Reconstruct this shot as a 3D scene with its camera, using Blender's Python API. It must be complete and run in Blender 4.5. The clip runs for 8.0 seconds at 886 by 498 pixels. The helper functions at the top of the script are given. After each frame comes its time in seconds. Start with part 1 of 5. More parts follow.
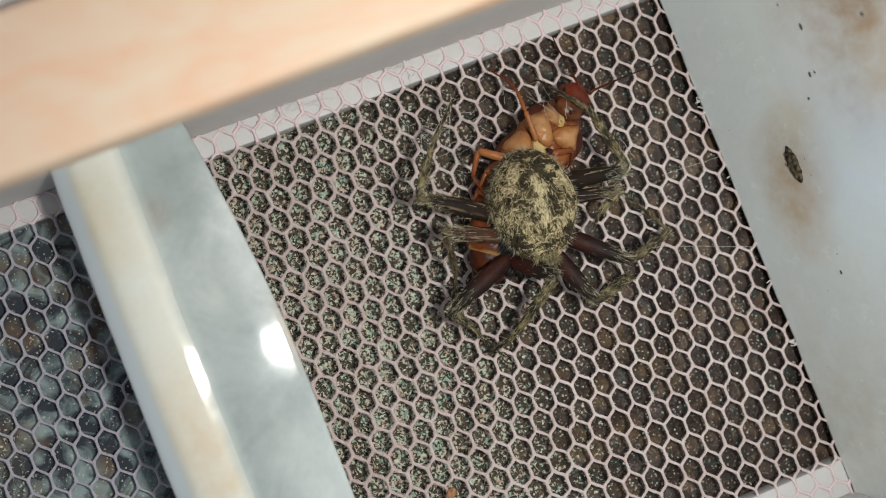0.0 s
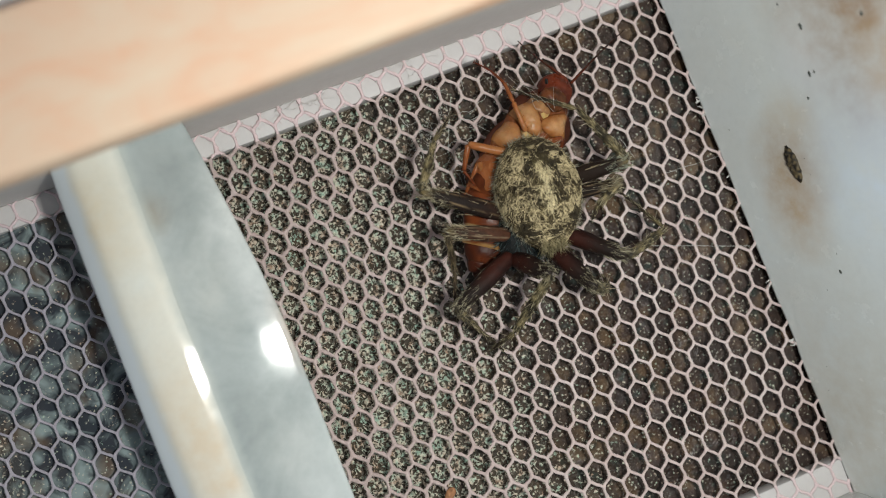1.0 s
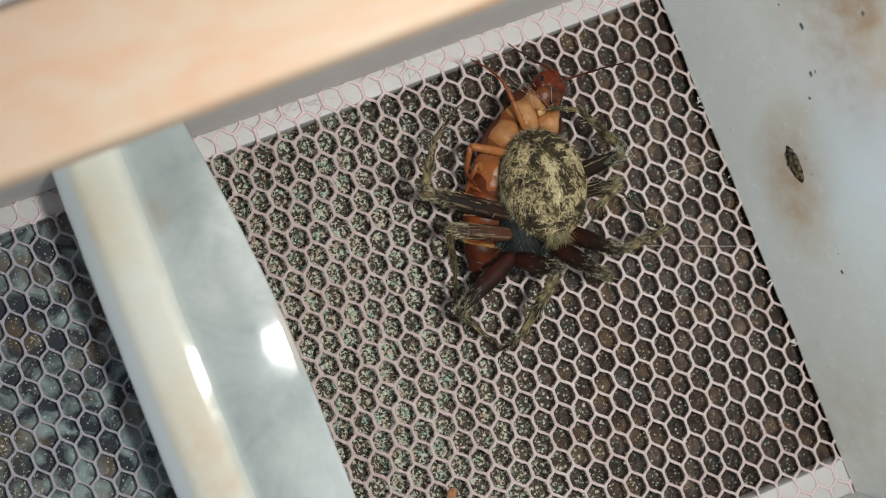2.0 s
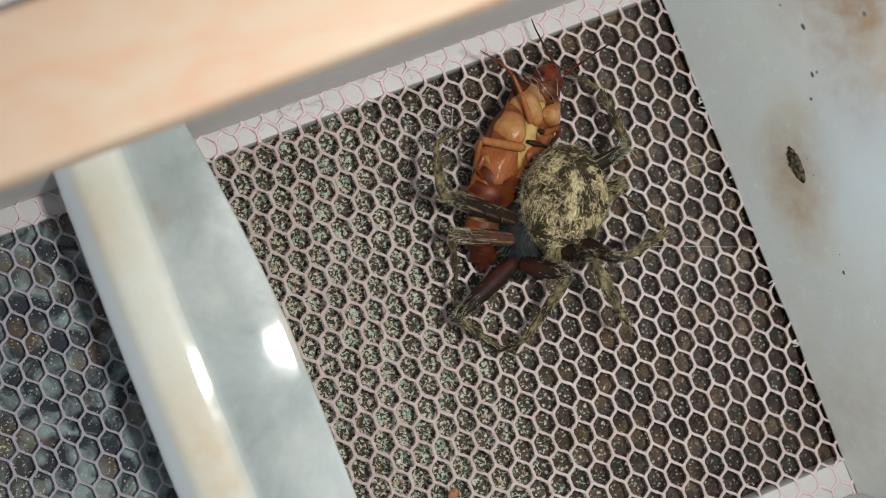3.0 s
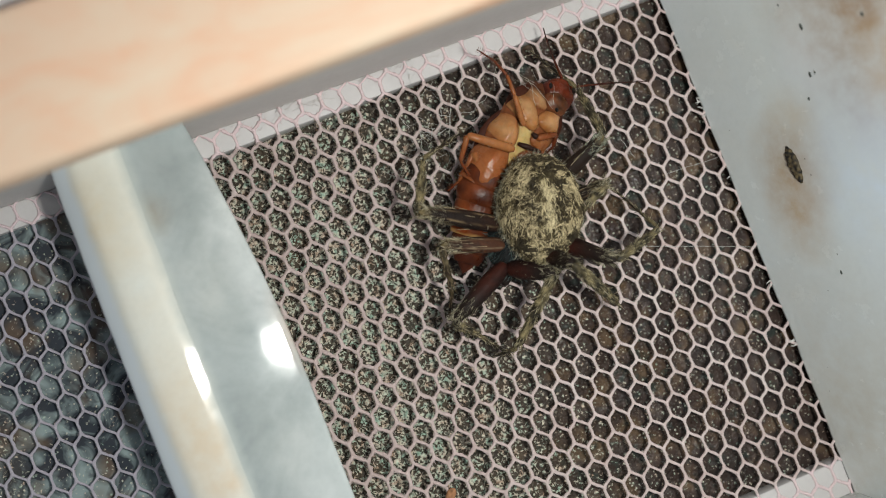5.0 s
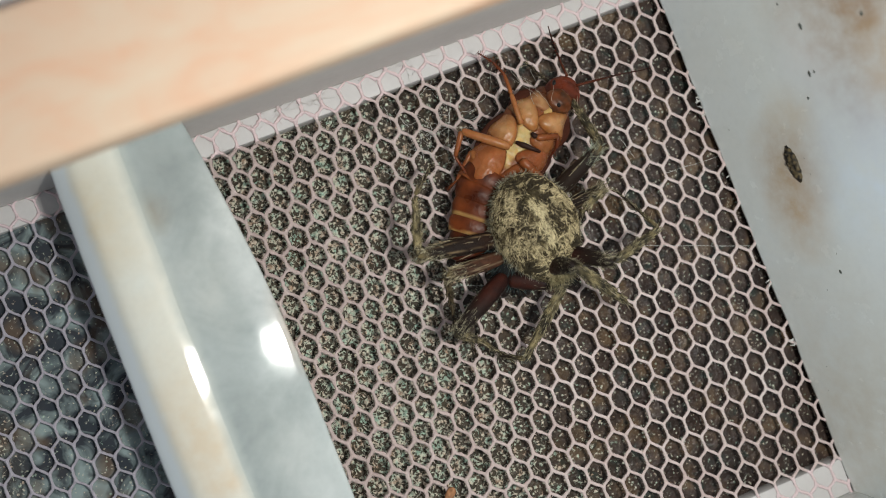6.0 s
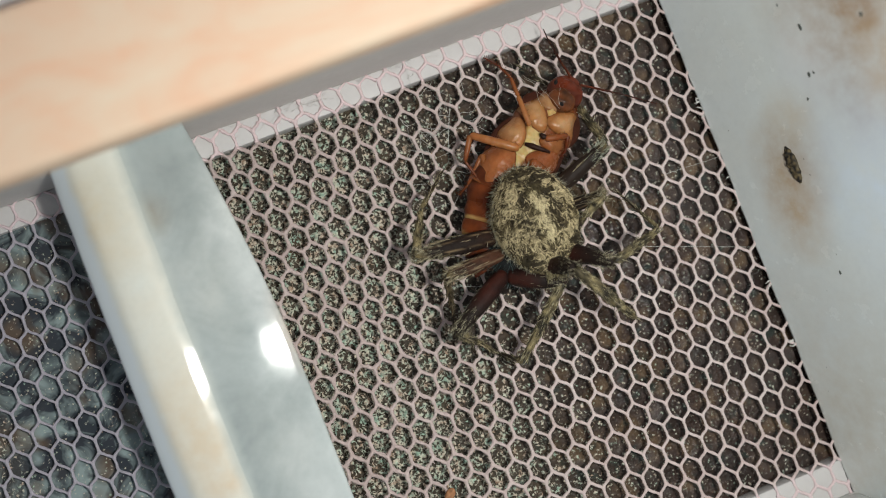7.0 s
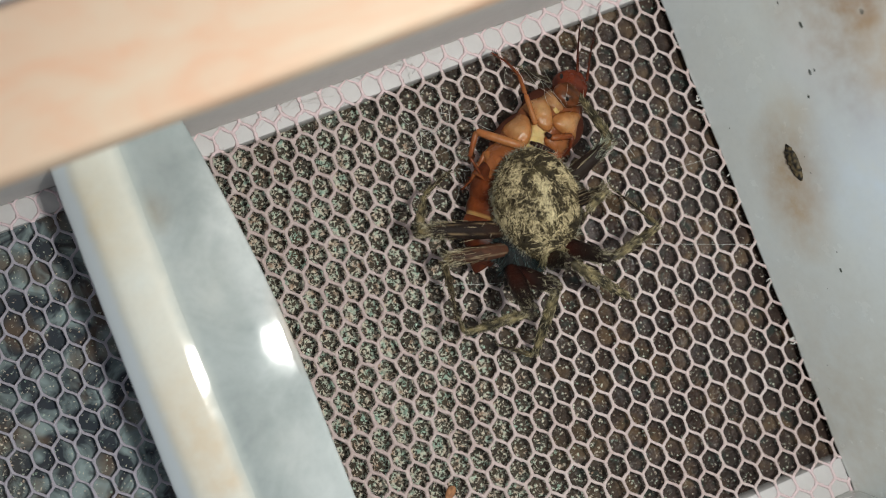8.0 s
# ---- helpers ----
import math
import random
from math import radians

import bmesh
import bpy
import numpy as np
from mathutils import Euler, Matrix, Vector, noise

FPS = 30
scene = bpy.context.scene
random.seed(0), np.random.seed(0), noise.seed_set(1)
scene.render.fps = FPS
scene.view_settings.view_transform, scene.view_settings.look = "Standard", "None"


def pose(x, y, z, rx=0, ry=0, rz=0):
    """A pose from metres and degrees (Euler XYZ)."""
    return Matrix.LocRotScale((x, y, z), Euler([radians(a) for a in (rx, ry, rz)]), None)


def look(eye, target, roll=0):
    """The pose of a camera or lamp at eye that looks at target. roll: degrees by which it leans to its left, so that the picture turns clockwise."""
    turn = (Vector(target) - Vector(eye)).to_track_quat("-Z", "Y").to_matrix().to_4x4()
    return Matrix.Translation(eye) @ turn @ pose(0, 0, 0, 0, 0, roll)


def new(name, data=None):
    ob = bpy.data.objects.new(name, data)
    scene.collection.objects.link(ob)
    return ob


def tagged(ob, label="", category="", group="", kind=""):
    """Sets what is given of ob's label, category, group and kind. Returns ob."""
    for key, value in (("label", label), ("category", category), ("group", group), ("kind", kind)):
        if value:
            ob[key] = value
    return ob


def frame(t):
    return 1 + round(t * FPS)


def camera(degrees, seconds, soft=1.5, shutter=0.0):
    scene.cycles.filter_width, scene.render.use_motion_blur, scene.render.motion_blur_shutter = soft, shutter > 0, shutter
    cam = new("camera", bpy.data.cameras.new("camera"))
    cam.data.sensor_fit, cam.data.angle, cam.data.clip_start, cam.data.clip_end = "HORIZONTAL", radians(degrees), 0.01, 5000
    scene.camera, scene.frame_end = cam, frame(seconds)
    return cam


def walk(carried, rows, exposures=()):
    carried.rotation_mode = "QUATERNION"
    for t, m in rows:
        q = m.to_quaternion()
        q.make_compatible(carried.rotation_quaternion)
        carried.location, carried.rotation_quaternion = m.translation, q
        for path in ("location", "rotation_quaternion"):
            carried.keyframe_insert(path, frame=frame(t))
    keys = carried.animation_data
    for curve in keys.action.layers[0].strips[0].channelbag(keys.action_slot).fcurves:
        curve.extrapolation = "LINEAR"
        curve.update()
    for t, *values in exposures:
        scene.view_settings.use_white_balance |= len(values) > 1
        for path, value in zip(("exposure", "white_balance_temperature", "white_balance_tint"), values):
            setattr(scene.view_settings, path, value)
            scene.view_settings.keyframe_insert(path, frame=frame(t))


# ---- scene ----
MM = 0.001          # the plan below is written in millimetres
FOV = 50.0          # across the picture
EYE = (-9.797, -1.138, 87.144)

# ---------------------------------------------------------------- camera
cam = camera(FOV, 8.0, soft=0.75, shutter=0.5)
cam.data.dof.use_dof = True
cam.data.dof.focus_distance = 85.6 * MM
cam.data.dof.aperture_fstop = 20.0


def eye_pose(rx, ry, rz):
    return pose(EYE[0] * MM, EYE[1] * MM, EYE[2] * MM, rx, ry, rz)


walk(cam, [
    (0, eye_pose(3.0338, -5.7026, -21.4485)),
    (0.5, eye_pose(3.0341, -5.7435, -21.4507)),
    (1, eye_pose(3.0067, -5.7265, -21.4498)),
    (1.5, eye_pose(3.01, -5.7094, -21.4489)),
    (2.8, eye_pose(3.0434, -5.5665, -21.4413)),
    (3, eye_pose(3.0536, -5.5665, -21.4413)),
    (3.5, eye_pose(3.0536, -5.5665, -21.4413)),
    (4, eye_pose(3.0504, -5.6176, -21.444)),
    (4.5, eye_pose(3.0438, -5.6618, -21.4463)),
    (6, eye_pose(3.0033, -5.7299, -21.45)),
    (6.5, eye_pose(2.8906, -5.6822, -21.4474)),
    (7, eye_pose(3.0511, -5.7435, -21.4507)),
    (7.5, eye_pose(3.0647, -5.7299, -21.45)),
    (8, eye_pose(2.9146, -5.7094, -21.4489)),
])

# ---------------------------------------------------------------- light
world = bpy.data.worlds.new("sky")
scene.world = world
world.use_nodes = True
_wn = world.node_tree.nodes
_sky = _wn.new("ShaderNodeTexSky")
_sky.sky_type = "NISHITA"
_sky.sun_disc = False
_sky.sun_elevation = radians(52)
_sky.sun_rotation = radians(70)
_sky.air_density = 1.2
_sky.dust_density = 3.0
_veil = _wn.new("ShaderNodeHueSaturation")      # a hazy sky
_veil.inputs["Saturation"].default_value = 0.6
world.node_tree.links.new(_sky.outputs[0], _veil.inputs["Color"])
world.node_tree.links.new(_veil.outputs[0], _wn["Background"].inputs[0])
_wn["Background"].inputs[1].default_value = 0.047

# the torch beside the camera's lens
_lamp = bpy.data.lights.new("lamp", "AREA")
_lamp.shape, _lamp.size, _lamp.energy = "DISK", 0.008, 0.0595
_lamp.color = (0.975, 0.985, 0.93)
lamp = new("lamp", _lamp)
lamp.matrix_world = look((10.6 * MM, -9 * MM, 87 * MM), (-2 * MM, -4 * MM, 0))
scene.view_settings.exposure = 0.0


# ---------------------------------------------------------------- materials
class Nodes:
    """A small builder for procedural materials; coordinates are millimetres in the object's space."""

    def __init__(self, name, rough=0.5, spec=0.5, metal=0.0):
        self.m = bpy.data.materials.new(name)
        self.m.use_nodes = True
        self.t = self.m.node_tree
        self.b = self.t.nodes["Principled BSDF"]
        self.b.inputs["Roughness"].default_value = rough
        self.b.inputs["Specular IOR Level"].default_value = spec
        self.b.inputs["Metallic"].default_value = metal
        tc = self.t.nodes.new("ShaderNodeTexCoord")
        mp = self.t.nodes.new("ShaderNodeMapping")
        mp.inputs["Scale"].default_value = (1000, 1000, 1000)
        self.t.links.new(tc.outputs["Object"], mp.inputs[0])
        self.co = mp.outputs[0]

    def n(self, kind, **props):
        nd = self.t.nodes.new(kind)
        for k, v in props.items():
            if k == "data_type":
                nd.data_type = v
            elif k == "operation":
                nd.operation = v
            elif k == "feature":
                nd.feature = v
            elif k == "blend":
                nd.blend_type = v
        return nd

    def link(self, a, b):
        self.t.links.new(a, b)

    def noise(self, scale, detail=4, rough=0.55, co=None, warp=0.0):
        nd = self.n("ShaderNodeTexNoise")
        nd.inputs["Scale"].default_value = scale
        nd.inputs["Detail"].default_value = detail
        nd.inputs["Roughness"].default_value = rough
        nd.inputs["Distortion"].default_value = warp
        self.link(co or self.co, nd.inputs["Vector"])
        return nd.outputs[0]

    def ramp(self, fac, stops):
        nd = self.n("ShaderNodeValToRGB")
        el = nd.color_ramp.elements
        while len(el) < len(stops):
            el.new(0.5)
        for e, (p, c) in zip(el, stops):
            e.position = p
            e.color = (*c, 1) if isinstance(c, tuple) else (c, c, c, 1)
        self.link(fac, nd.inputs[0])
        return nd.outputs[0]

    def mix(self, fac, a, b, blend="MIX"):
        nd = self.n("ShaderNodeMix", data_type="RGBA", blend=blend)
        for sock, v in ((nd.inputs[0], fac), (nd.inputs[6], a), (nd.inputs[7], b)):
            if isinstance(v, tuple):
                sock.default_value = (*v, 1)
            elif isinstance(v, (int, float)):
                sock.default_value = v
            else:
                self.link(v, sock)
        return nd.outputs[2]

    def math(self, op, a, b=0.5):
        nd = self.n("ShaderNodeMath", operation=op)
        for sock, v in ((nd.inputs[0], a), (nd.inputs[1], b)):
            if isinstance(v, (int, float)):
                sock.default_value = v
            else:
                self.link(v, sock)
        return nd.outputs[0]

    def near(self, x, y, z, r, squash=(1, 1, 1)):
        """1 at a place of the object, 0 at r millimetres from it."""
        mp = self.n("ShaderNodeMapping")
        mp.inputs["Location"].default_value = (-x * squash[0], -y * squash[1], -z * squash[2])
        mp.inputs["Scale"].default_value = squash
        self.link(self.co, mp.inputs[0])
        ln = self.n("ShaderNodeVectorMath", operation="LENGTH")
        self.link(mp.outputs[0], ln.inputs[0])
        mr = self.n("ShaderNodeMapRange")
        mr.inputs[1].default_value, mr.inputs[2].default_value = 0.0, r
        mr.inputs[3].default_value, mr.inputs[4].default_value = 1.0, 0.0
        self.link(ln.outputs["Value"], mr.inputs[0])
        return mr.outputs[0]

    def color(self, c):
        if isinstance(c, tuple):
            self.b.inputs["Base Color"].default_value = (*c, 1)
        else:
            self.link(c, self.b.inputs["Base Color"])
        return self

    def rough(self, r):
        self.link(r, self.b.inputs["Roughness"])
        return self

    def bump(self, h, dist, strength=1.0):
        nd = self.n("ShaderNodeBump")
        nd.inputs["Strength"].default_value = strength
        nd.inputs["Distance"].default_value = dist * MM
        self.link(h, nd.inputs["Height"])
        self.link(nd.outputs[0], self.b.inputs["Normal"])
        return self

    def attr(self, name="tone"):
        nd = self.n("ShaderNodeAttribute")
        nd.attribute_name = name
        return nd.outputs["Color"]


def mat_plastic(name, base, stain, stains_and_sheen=(), rough=0.3, wear=0.5, relief=0.35, edges=()):
    k = Nodes(name, rough)
    big = k.noise(0.11, 4, 0.6, warp=0.6)
    fine = k.noise(1.6, 5, 0.6)
    c = k.mix(k.ramp(big, [(0.35, 0.0), (0.75, wear)]), base, stain)
    c = k.mix(k.ramp(fine, [(0.45, 0.0), (0.8, 0.18)]), c, tuple(v * 0.72 for v in base))
    # some patches are stains, others sheen and reflection put into the colour
    for x, y, z, r, sq, col, top in stains_and_sheen:
        f = k.math("MULTIPLY", k.near(x, y, z, r, sq), k.ramp(k.noise(0.55, 4, 0.6), [(0.25, 0.35), (0.7, 1.0)]))
        c = k.mix(k.math("MULTIPLY", k.math("POWER", f, 1.1), top), c, col)
    # blends towards another tint, from x0 (none) to x1 (full)
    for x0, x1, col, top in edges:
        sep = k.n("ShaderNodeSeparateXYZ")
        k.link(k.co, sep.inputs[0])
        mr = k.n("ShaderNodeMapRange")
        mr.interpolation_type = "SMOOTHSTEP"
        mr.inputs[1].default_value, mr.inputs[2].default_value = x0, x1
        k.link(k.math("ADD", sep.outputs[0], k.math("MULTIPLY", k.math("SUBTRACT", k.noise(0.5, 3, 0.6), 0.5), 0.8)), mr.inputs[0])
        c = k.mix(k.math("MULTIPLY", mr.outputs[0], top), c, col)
    k.color(c)
    k.rough(k.ramp(k.noise(0.35, 5, 0.6), [(0.3, rough * 0.75), (0.75, rough * 1.6)]))
    k.bump(k.noise(0.5, 6, 0.55), 0.12, relief)
    return k.m


def mat_net():
    k = Nodes("net_fibre", 0.55, 0.4)
    a = k.noise(0.16, 3, 0.5)
    b = k.noise(3.5, 5, 0.6)
    c = k.ramp(a, [(0.35, (0.68, 0.54, 0.52)), (0.7, (0.81, 0.70, 0.675))])
    c = k.mix(k.ramp(b, [(0.45, 0.0), (0.7, 0.45)]), c, (0.50, 0.37, 0.33))
    sep = k.n("ShaderNodeSeparateXYZ")
    k.link(k.co, sep.inputs[0])
    # browner towards the divider: the lamp's falloff put into the fibre's colour
    falloff = k.n("ShaderNodeMapRange")
    falloff.inputs[1].default_value, falloff.inputs[2].default_value = 12.0, -14.0
    k.link(sep.outputs[0], falloff.inputs[0])
    c = k.mix(k.math("MULTIPLY", falloff.outputs[0], k.ramp(k.noise(0.8, 4, 0.6), [(0.3, 0.35), (0.7, 1.0)])), c, (0.50, 0.39, 0.37))
    # lilac-grey beyond the divider: sky-lit shade painted into the fibre
    west = k.n("ShaderNodeMapRange")
    west.inputs[1].default_value, west.inputs[2].default_value = -20.0, -26.0
    k.link(sep.outputs[0], west.inputs[0])
    c = k.mix(k.math("MULTIPLY", west.outputs[0], 0.75), c, (0.43, 0.43, 0.52))
    # paler where it lies on the ledges
    rest = k.math("ADD", k.math("GREATER_THAN", sep.outputs[1], 15.2), k.math("LESS_THAN", sep.outputs[1], -32.2))
    c = k.mix(k.math("MULTIPLY", rest, 0.85), c, (0.88, 0.70, 0.72))
    k.color(c)
    k.bump(k.noise(7, 4, 0.7), 0.11, 1.0)
    # thin fibre lets some light through
    thin = k.n("ShaderNodeBsdfTranslucent")
    k.link(c, thin.inputs["Color"])
    both = k.n("ShaderNodeMixShader")
    both.inputs[0].default_value = 0.05
    k.link(k.b.outputs[0], both.inputs[1])
    k.link(thin.outputs[0], both.inputs[2])
    k.link(both.outputs[0], k.t.nodes["Material Output"].inputs["Surface"])
    return k.m


def mat_backing():
    k = Nodes("pebbled_dark_plastic", 0.15, 0.34)
    big = k.noise(0.38, 3, 0.5)
    c = k.ramp(big, [(0.32, (0.028, 0.019, 0.016)), (0.52, (0.056, 0.037, 0.030)), (0.66, (0.125, 0.082, 0.050))])
    c = k.mix(k.ramp(k.noise(0.7, 3, 0.5), [(0.58, 0.0), (0.68, 0.7)]), c, (0.026, 0.043, 0.037))
    sep = k.n("ShaderNodeSeparateXYZ")
    k.link(k.co, sep.inputs[0])

    def span(a, b):
        mr = k.n("ShaderNodeMapRange")
        mr.interpolation_type = "SMOOTHSTEP"
        mr.inputs[1].default_value, mr.inputs[2].default_value = a, b
        k.link(sep.outputs[0], mr.inputs[0])
        return mr.outputs[0]

    # smooth sheet beyond the divider: bluish shade and blurred reflections put into its colour
    west = span(-20.0, -26.0)
    c = k.mix(west, c, k.mix(0.85, c, (0.042, 0.053, 0.066)))
    reflection_blotch = k.math("MULTIPLY", k.ramp(k.noise(0.30, 3, 0.55, warp=1.2), [(0.43, 0.0), (0.63, 1.0)]), west)
    c = k.mix(k.math("MULTIPLY", reflection_blotch, 0.85), c, (0.32, 0.40, 0.395))
    tan = k.math("MULTIPLY", k.ramp(k.noise(0.27, 2, 0.5), [(0.53, 0.0), (0.66, 0.6)]), west)
    c = k.mix(tan, c, (0.17, 0.115, 0.075))
    peb = k.n("ShaderNodeTexVoronoi")
    peb.inputs["Scale"].default_value = 2.7
    peb.inputs["Randomness"].default_value = 1.0
    k.link(k.co, peb.inputs["Vector"])
    # pale mineral grit, thickest beside the divider and thinning away from it
    patchy = k.ramp(k.noise(0.3, 3, 0.6), [(0.35, 0.55), (0.6, 1.0)])
    where = k.math("MULTIPLY", k.math("ADD", k.math("MULTIPLY", span(14.0, -10.0), span(-24.0, -19.0)), k.math("MULTIPLY", span(-40.0, -43.5), 0.5)), patchy)
    worms = k.noise(2.15, 0.9, 0.5, warp=1.0)
    ridge = k.math("ADD", k.math("MULTIPLY", k.math("ABSOLUTE", k.math("SUBTRACT", worms, 0.5)), 0.5), k.math("MULTIPLY", peb.outputs["Distance"], 0.125))
    grains = k.ramp(k.math("ADD", ridge, k.math("MULTIPLY", k.math("SUBTRACT", 1.0, where), 0.075)), [(0.094, 1.0), (0.132, 0.0)])
    c = k.mix(k.math("MULTIPLY", where, 0.9), c, (0.098, 0.087, 0.067))
    mineral = k.ramp(k.noise(1.1, 3, 0.65), [(0.36, (0.40, 0.56, 0.45)), (0.46, (0.64, 0.68, 0.55)), (0.56, (0.72, 0.62, 0.50)), (0.66, (0.52, 0.36, 0.26))])
    c = k.mix(k.math("MULTIPLY", grains, 0.95), c, mineral)
    # pebble grain, its small glints painted on as pale flecks
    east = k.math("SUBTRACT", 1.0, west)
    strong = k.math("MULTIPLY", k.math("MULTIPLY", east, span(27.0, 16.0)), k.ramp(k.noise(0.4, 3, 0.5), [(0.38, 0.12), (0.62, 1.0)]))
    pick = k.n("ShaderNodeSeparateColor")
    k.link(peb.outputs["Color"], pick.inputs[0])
    painted_glint = k.math("MULTIPLY", k.math("LESS_THAN", peb.outputs["Distance"], k.math("MULTIPLY", pick.outputs[1], 0.30)), k.math("GREATER_THAN", pick.outputs[0], 0.45))
    c = k.mix(k.math("MULTIPLY", k.math("MULTIPLY", painted_glint, strong), k.math("ADD", pick.outputs[2], 0.1)), c, (0.62, 0.64, 0.54))
    k.color(c)
    h = k.math("ADD", k.math("MULTIPLY", k.math("MULTIPLY", ridge, -8.0), where), k.math("MULTIPLY", k.math("MULTIPLY", peb.outputs["Distance"], -1.6), strong))
    h = k.math("ADD", h, k.math("MULTIPLY", k.math("MULTIPLY", k.noise(2.6, 4, 0.7), 0.55), k.math("ADD", k.math("MULTIPLY", east, 0.85), 0.15)))
    k.bump(h, 0.20, 1.0)
    return k.m


def mat_wood():
    k = Nodes("pale_wood", 0.75, 0.25)
    mp = k.n("ShaderNodeMapping")
    mp.inputs["Scale"].default_value = (0.11, 0.20, 0.3)
    k.link(k.co, mp.inputs[0])
    a = k.noise(1.0, 5, 0.6, co=mp.outputs[0], warp=1.2)
    b = k.noise(6.0, 4, 0.6, co=mp.outputs[0], warp=0.4)
    c = k.ramp(a, [(0.28, (0.70, 0.42, 0.28)), (0.48, (0.69, 0.50, 0.365)), (0.72, (0.68, 0.56, 0.43))])
    c = k.mix(k.ramp(b, [(0.4, 0.0), (0.75, 0.08)]), c, (0.64, 0.38, 0.24))
    k.color(c)
    k.bump(b, 0.08, 0.3)
    return k.m


def mat_tone(name, rough=0.5, grain=4.0, relief=0.05, spec=0.5, wax=0.0):
    """A surface whose colour is laid down with its mesh, broken up by a fine grain."""
    k = Nodes(name, rough, spec)
    c = k.mix(k.ramp(k.noise(grain, 5, 0.6), [(0.35, 0.0), (0.75, 0.55)]), k.attr(), (0.0, 0.0, 0.0))
    c = k.mix(0.55, k.attr(), c)
    k.color(c)
    if wax:
        k.b.inputs["Subsurface Weight"].default_value = wax
        k.b.inputs["Subsurface Radius"].default_value = (0.9 * MM, 0.35 * MM, 0.15 * MM)
        k.b.inputs["Subsurface Scale"].default_value = 1.0
    k.rough(k.ramp(k.noise(grain * 0.6, 4), [(0.3, rough * 0.7), (0.7, min(1.0, rough * 1.4))]))
    k.bump(k.noise(grain * 1.5, 5, 0.6), relief, 0.7)
    return k.m


def mat_plain(name, c, rough=0.4, grain=3.0):
    k = Nodes(name, rough)
    k.color(k.mix(k.ramp(k.noise(grain, 4), [(0.35, 0.0), (0.75, 0.6)]), c, tuple(v * 0.6 for v in c)))
    k.bump(k.noise(grain * 2, 4), 0.03, 0.5)
    return k.m


RIM = mat_plastic("white_plastic_wall", (0.645, 0.70, 0.71), (0.65, 0.64, 0.565), [
    (30.7, -4.3, 7.8, 4.5, (1, 0.75, 0.75), (0.36, 0.23, 0.11), 1.0),
    (30.2, -8.2, 6.2, 4.2, (1, 0.7, 0.9), (0.46, 0.31, 0.17), 0.9),
    # a pale patch, the sky's reflection painted light blue, a darker south end
    (32.5, 4.2, 13.2, 3.6, (1, 0.75, 1), (0.80, 0.86, 0.88), 1.0), (34.5, -5, 19, 11, (1, 0.6, 0.8), (0.63, 0.74, 0.88), 1.0), (29.5, -29, 3, 16, (1, 0.8, 0.8), (0.52, 0.49, 0.43), 0.9),
    (34.0, 6.0, 18.5, 9.0, (1, 0.6, 0.9), (0.36, 0.23, 0.12), 1.0), (34.6, 4.9, 19.8, 1.6, (1, 0.6, 1), (0.30, 0.17, 0.08), 0.9),
    (35.0, 0.5, 21, 4.5, (1, 0.7, 0.8), (0.60, 0.47, 0.32), 0.8),
    (31.2, -0.4, 9.3, 3.0, (1, 0.8, 0.8), (0.55, 0.44, 0.28), 0.6)], rough=0.2, wear=0.35)
LEDGE = mat_plastic("white_plastic_ledge", (0.62, 0.60, 0.595), (0.56, 0.53, 0.51), rough=0.6, wear=0.4)
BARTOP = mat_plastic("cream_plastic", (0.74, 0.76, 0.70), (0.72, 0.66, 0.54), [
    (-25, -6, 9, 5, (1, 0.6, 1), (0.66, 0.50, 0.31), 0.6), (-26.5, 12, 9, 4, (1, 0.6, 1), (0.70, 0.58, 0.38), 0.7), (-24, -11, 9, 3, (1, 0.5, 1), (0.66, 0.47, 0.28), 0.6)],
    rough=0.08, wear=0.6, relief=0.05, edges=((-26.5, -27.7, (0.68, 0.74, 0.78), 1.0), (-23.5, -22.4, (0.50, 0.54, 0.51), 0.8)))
# brown marks are dirt; pale patches along the outer edge are painted highlights
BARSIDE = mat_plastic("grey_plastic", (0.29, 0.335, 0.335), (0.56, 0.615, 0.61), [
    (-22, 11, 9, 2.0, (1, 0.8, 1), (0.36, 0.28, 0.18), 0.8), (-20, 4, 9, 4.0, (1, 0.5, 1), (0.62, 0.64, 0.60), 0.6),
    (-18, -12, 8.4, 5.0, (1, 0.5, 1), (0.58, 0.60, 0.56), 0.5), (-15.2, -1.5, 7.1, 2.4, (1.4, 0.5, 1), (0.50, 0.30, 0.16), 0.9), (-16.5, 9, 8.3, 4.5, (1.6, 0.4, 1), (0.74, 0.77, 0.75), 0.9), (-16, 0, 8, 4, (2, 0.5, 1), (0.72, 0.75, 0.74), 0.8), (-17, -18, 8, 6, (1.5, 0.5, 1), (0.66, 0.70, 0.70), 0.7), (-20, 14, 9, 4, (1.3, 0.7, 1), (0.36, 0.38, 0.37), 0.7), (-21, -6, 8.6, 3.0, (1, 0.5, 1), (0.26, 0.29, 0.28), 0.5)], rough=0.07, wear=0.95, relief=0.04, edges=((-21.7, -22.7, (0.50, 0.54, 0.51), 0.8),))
WALLGREY = mat_plastic("matt_grey_plastic", (0.66, 0.625, 0.605), (0.68, 0.635, 0.60), rough=0.6, wear=0.5)
NET = mat_net()
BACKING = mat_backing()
WOOD = mat_wood()
FUR = mat_tone("spider_fur", 0.75, 5.0, 0.06, 0.1)
LEGSKIN = mat_tone("spider_leg_skin", 0.5, 3.0, 0.10, 0.2)
SHELL = mat_tone("dark_wing_shell", 0.6, 2.0, 0.10, 0.12)
CHITIN = mat_tone("amber_chitin", 0.24, 1.3, 0.08, 0.20, wax=0.3)
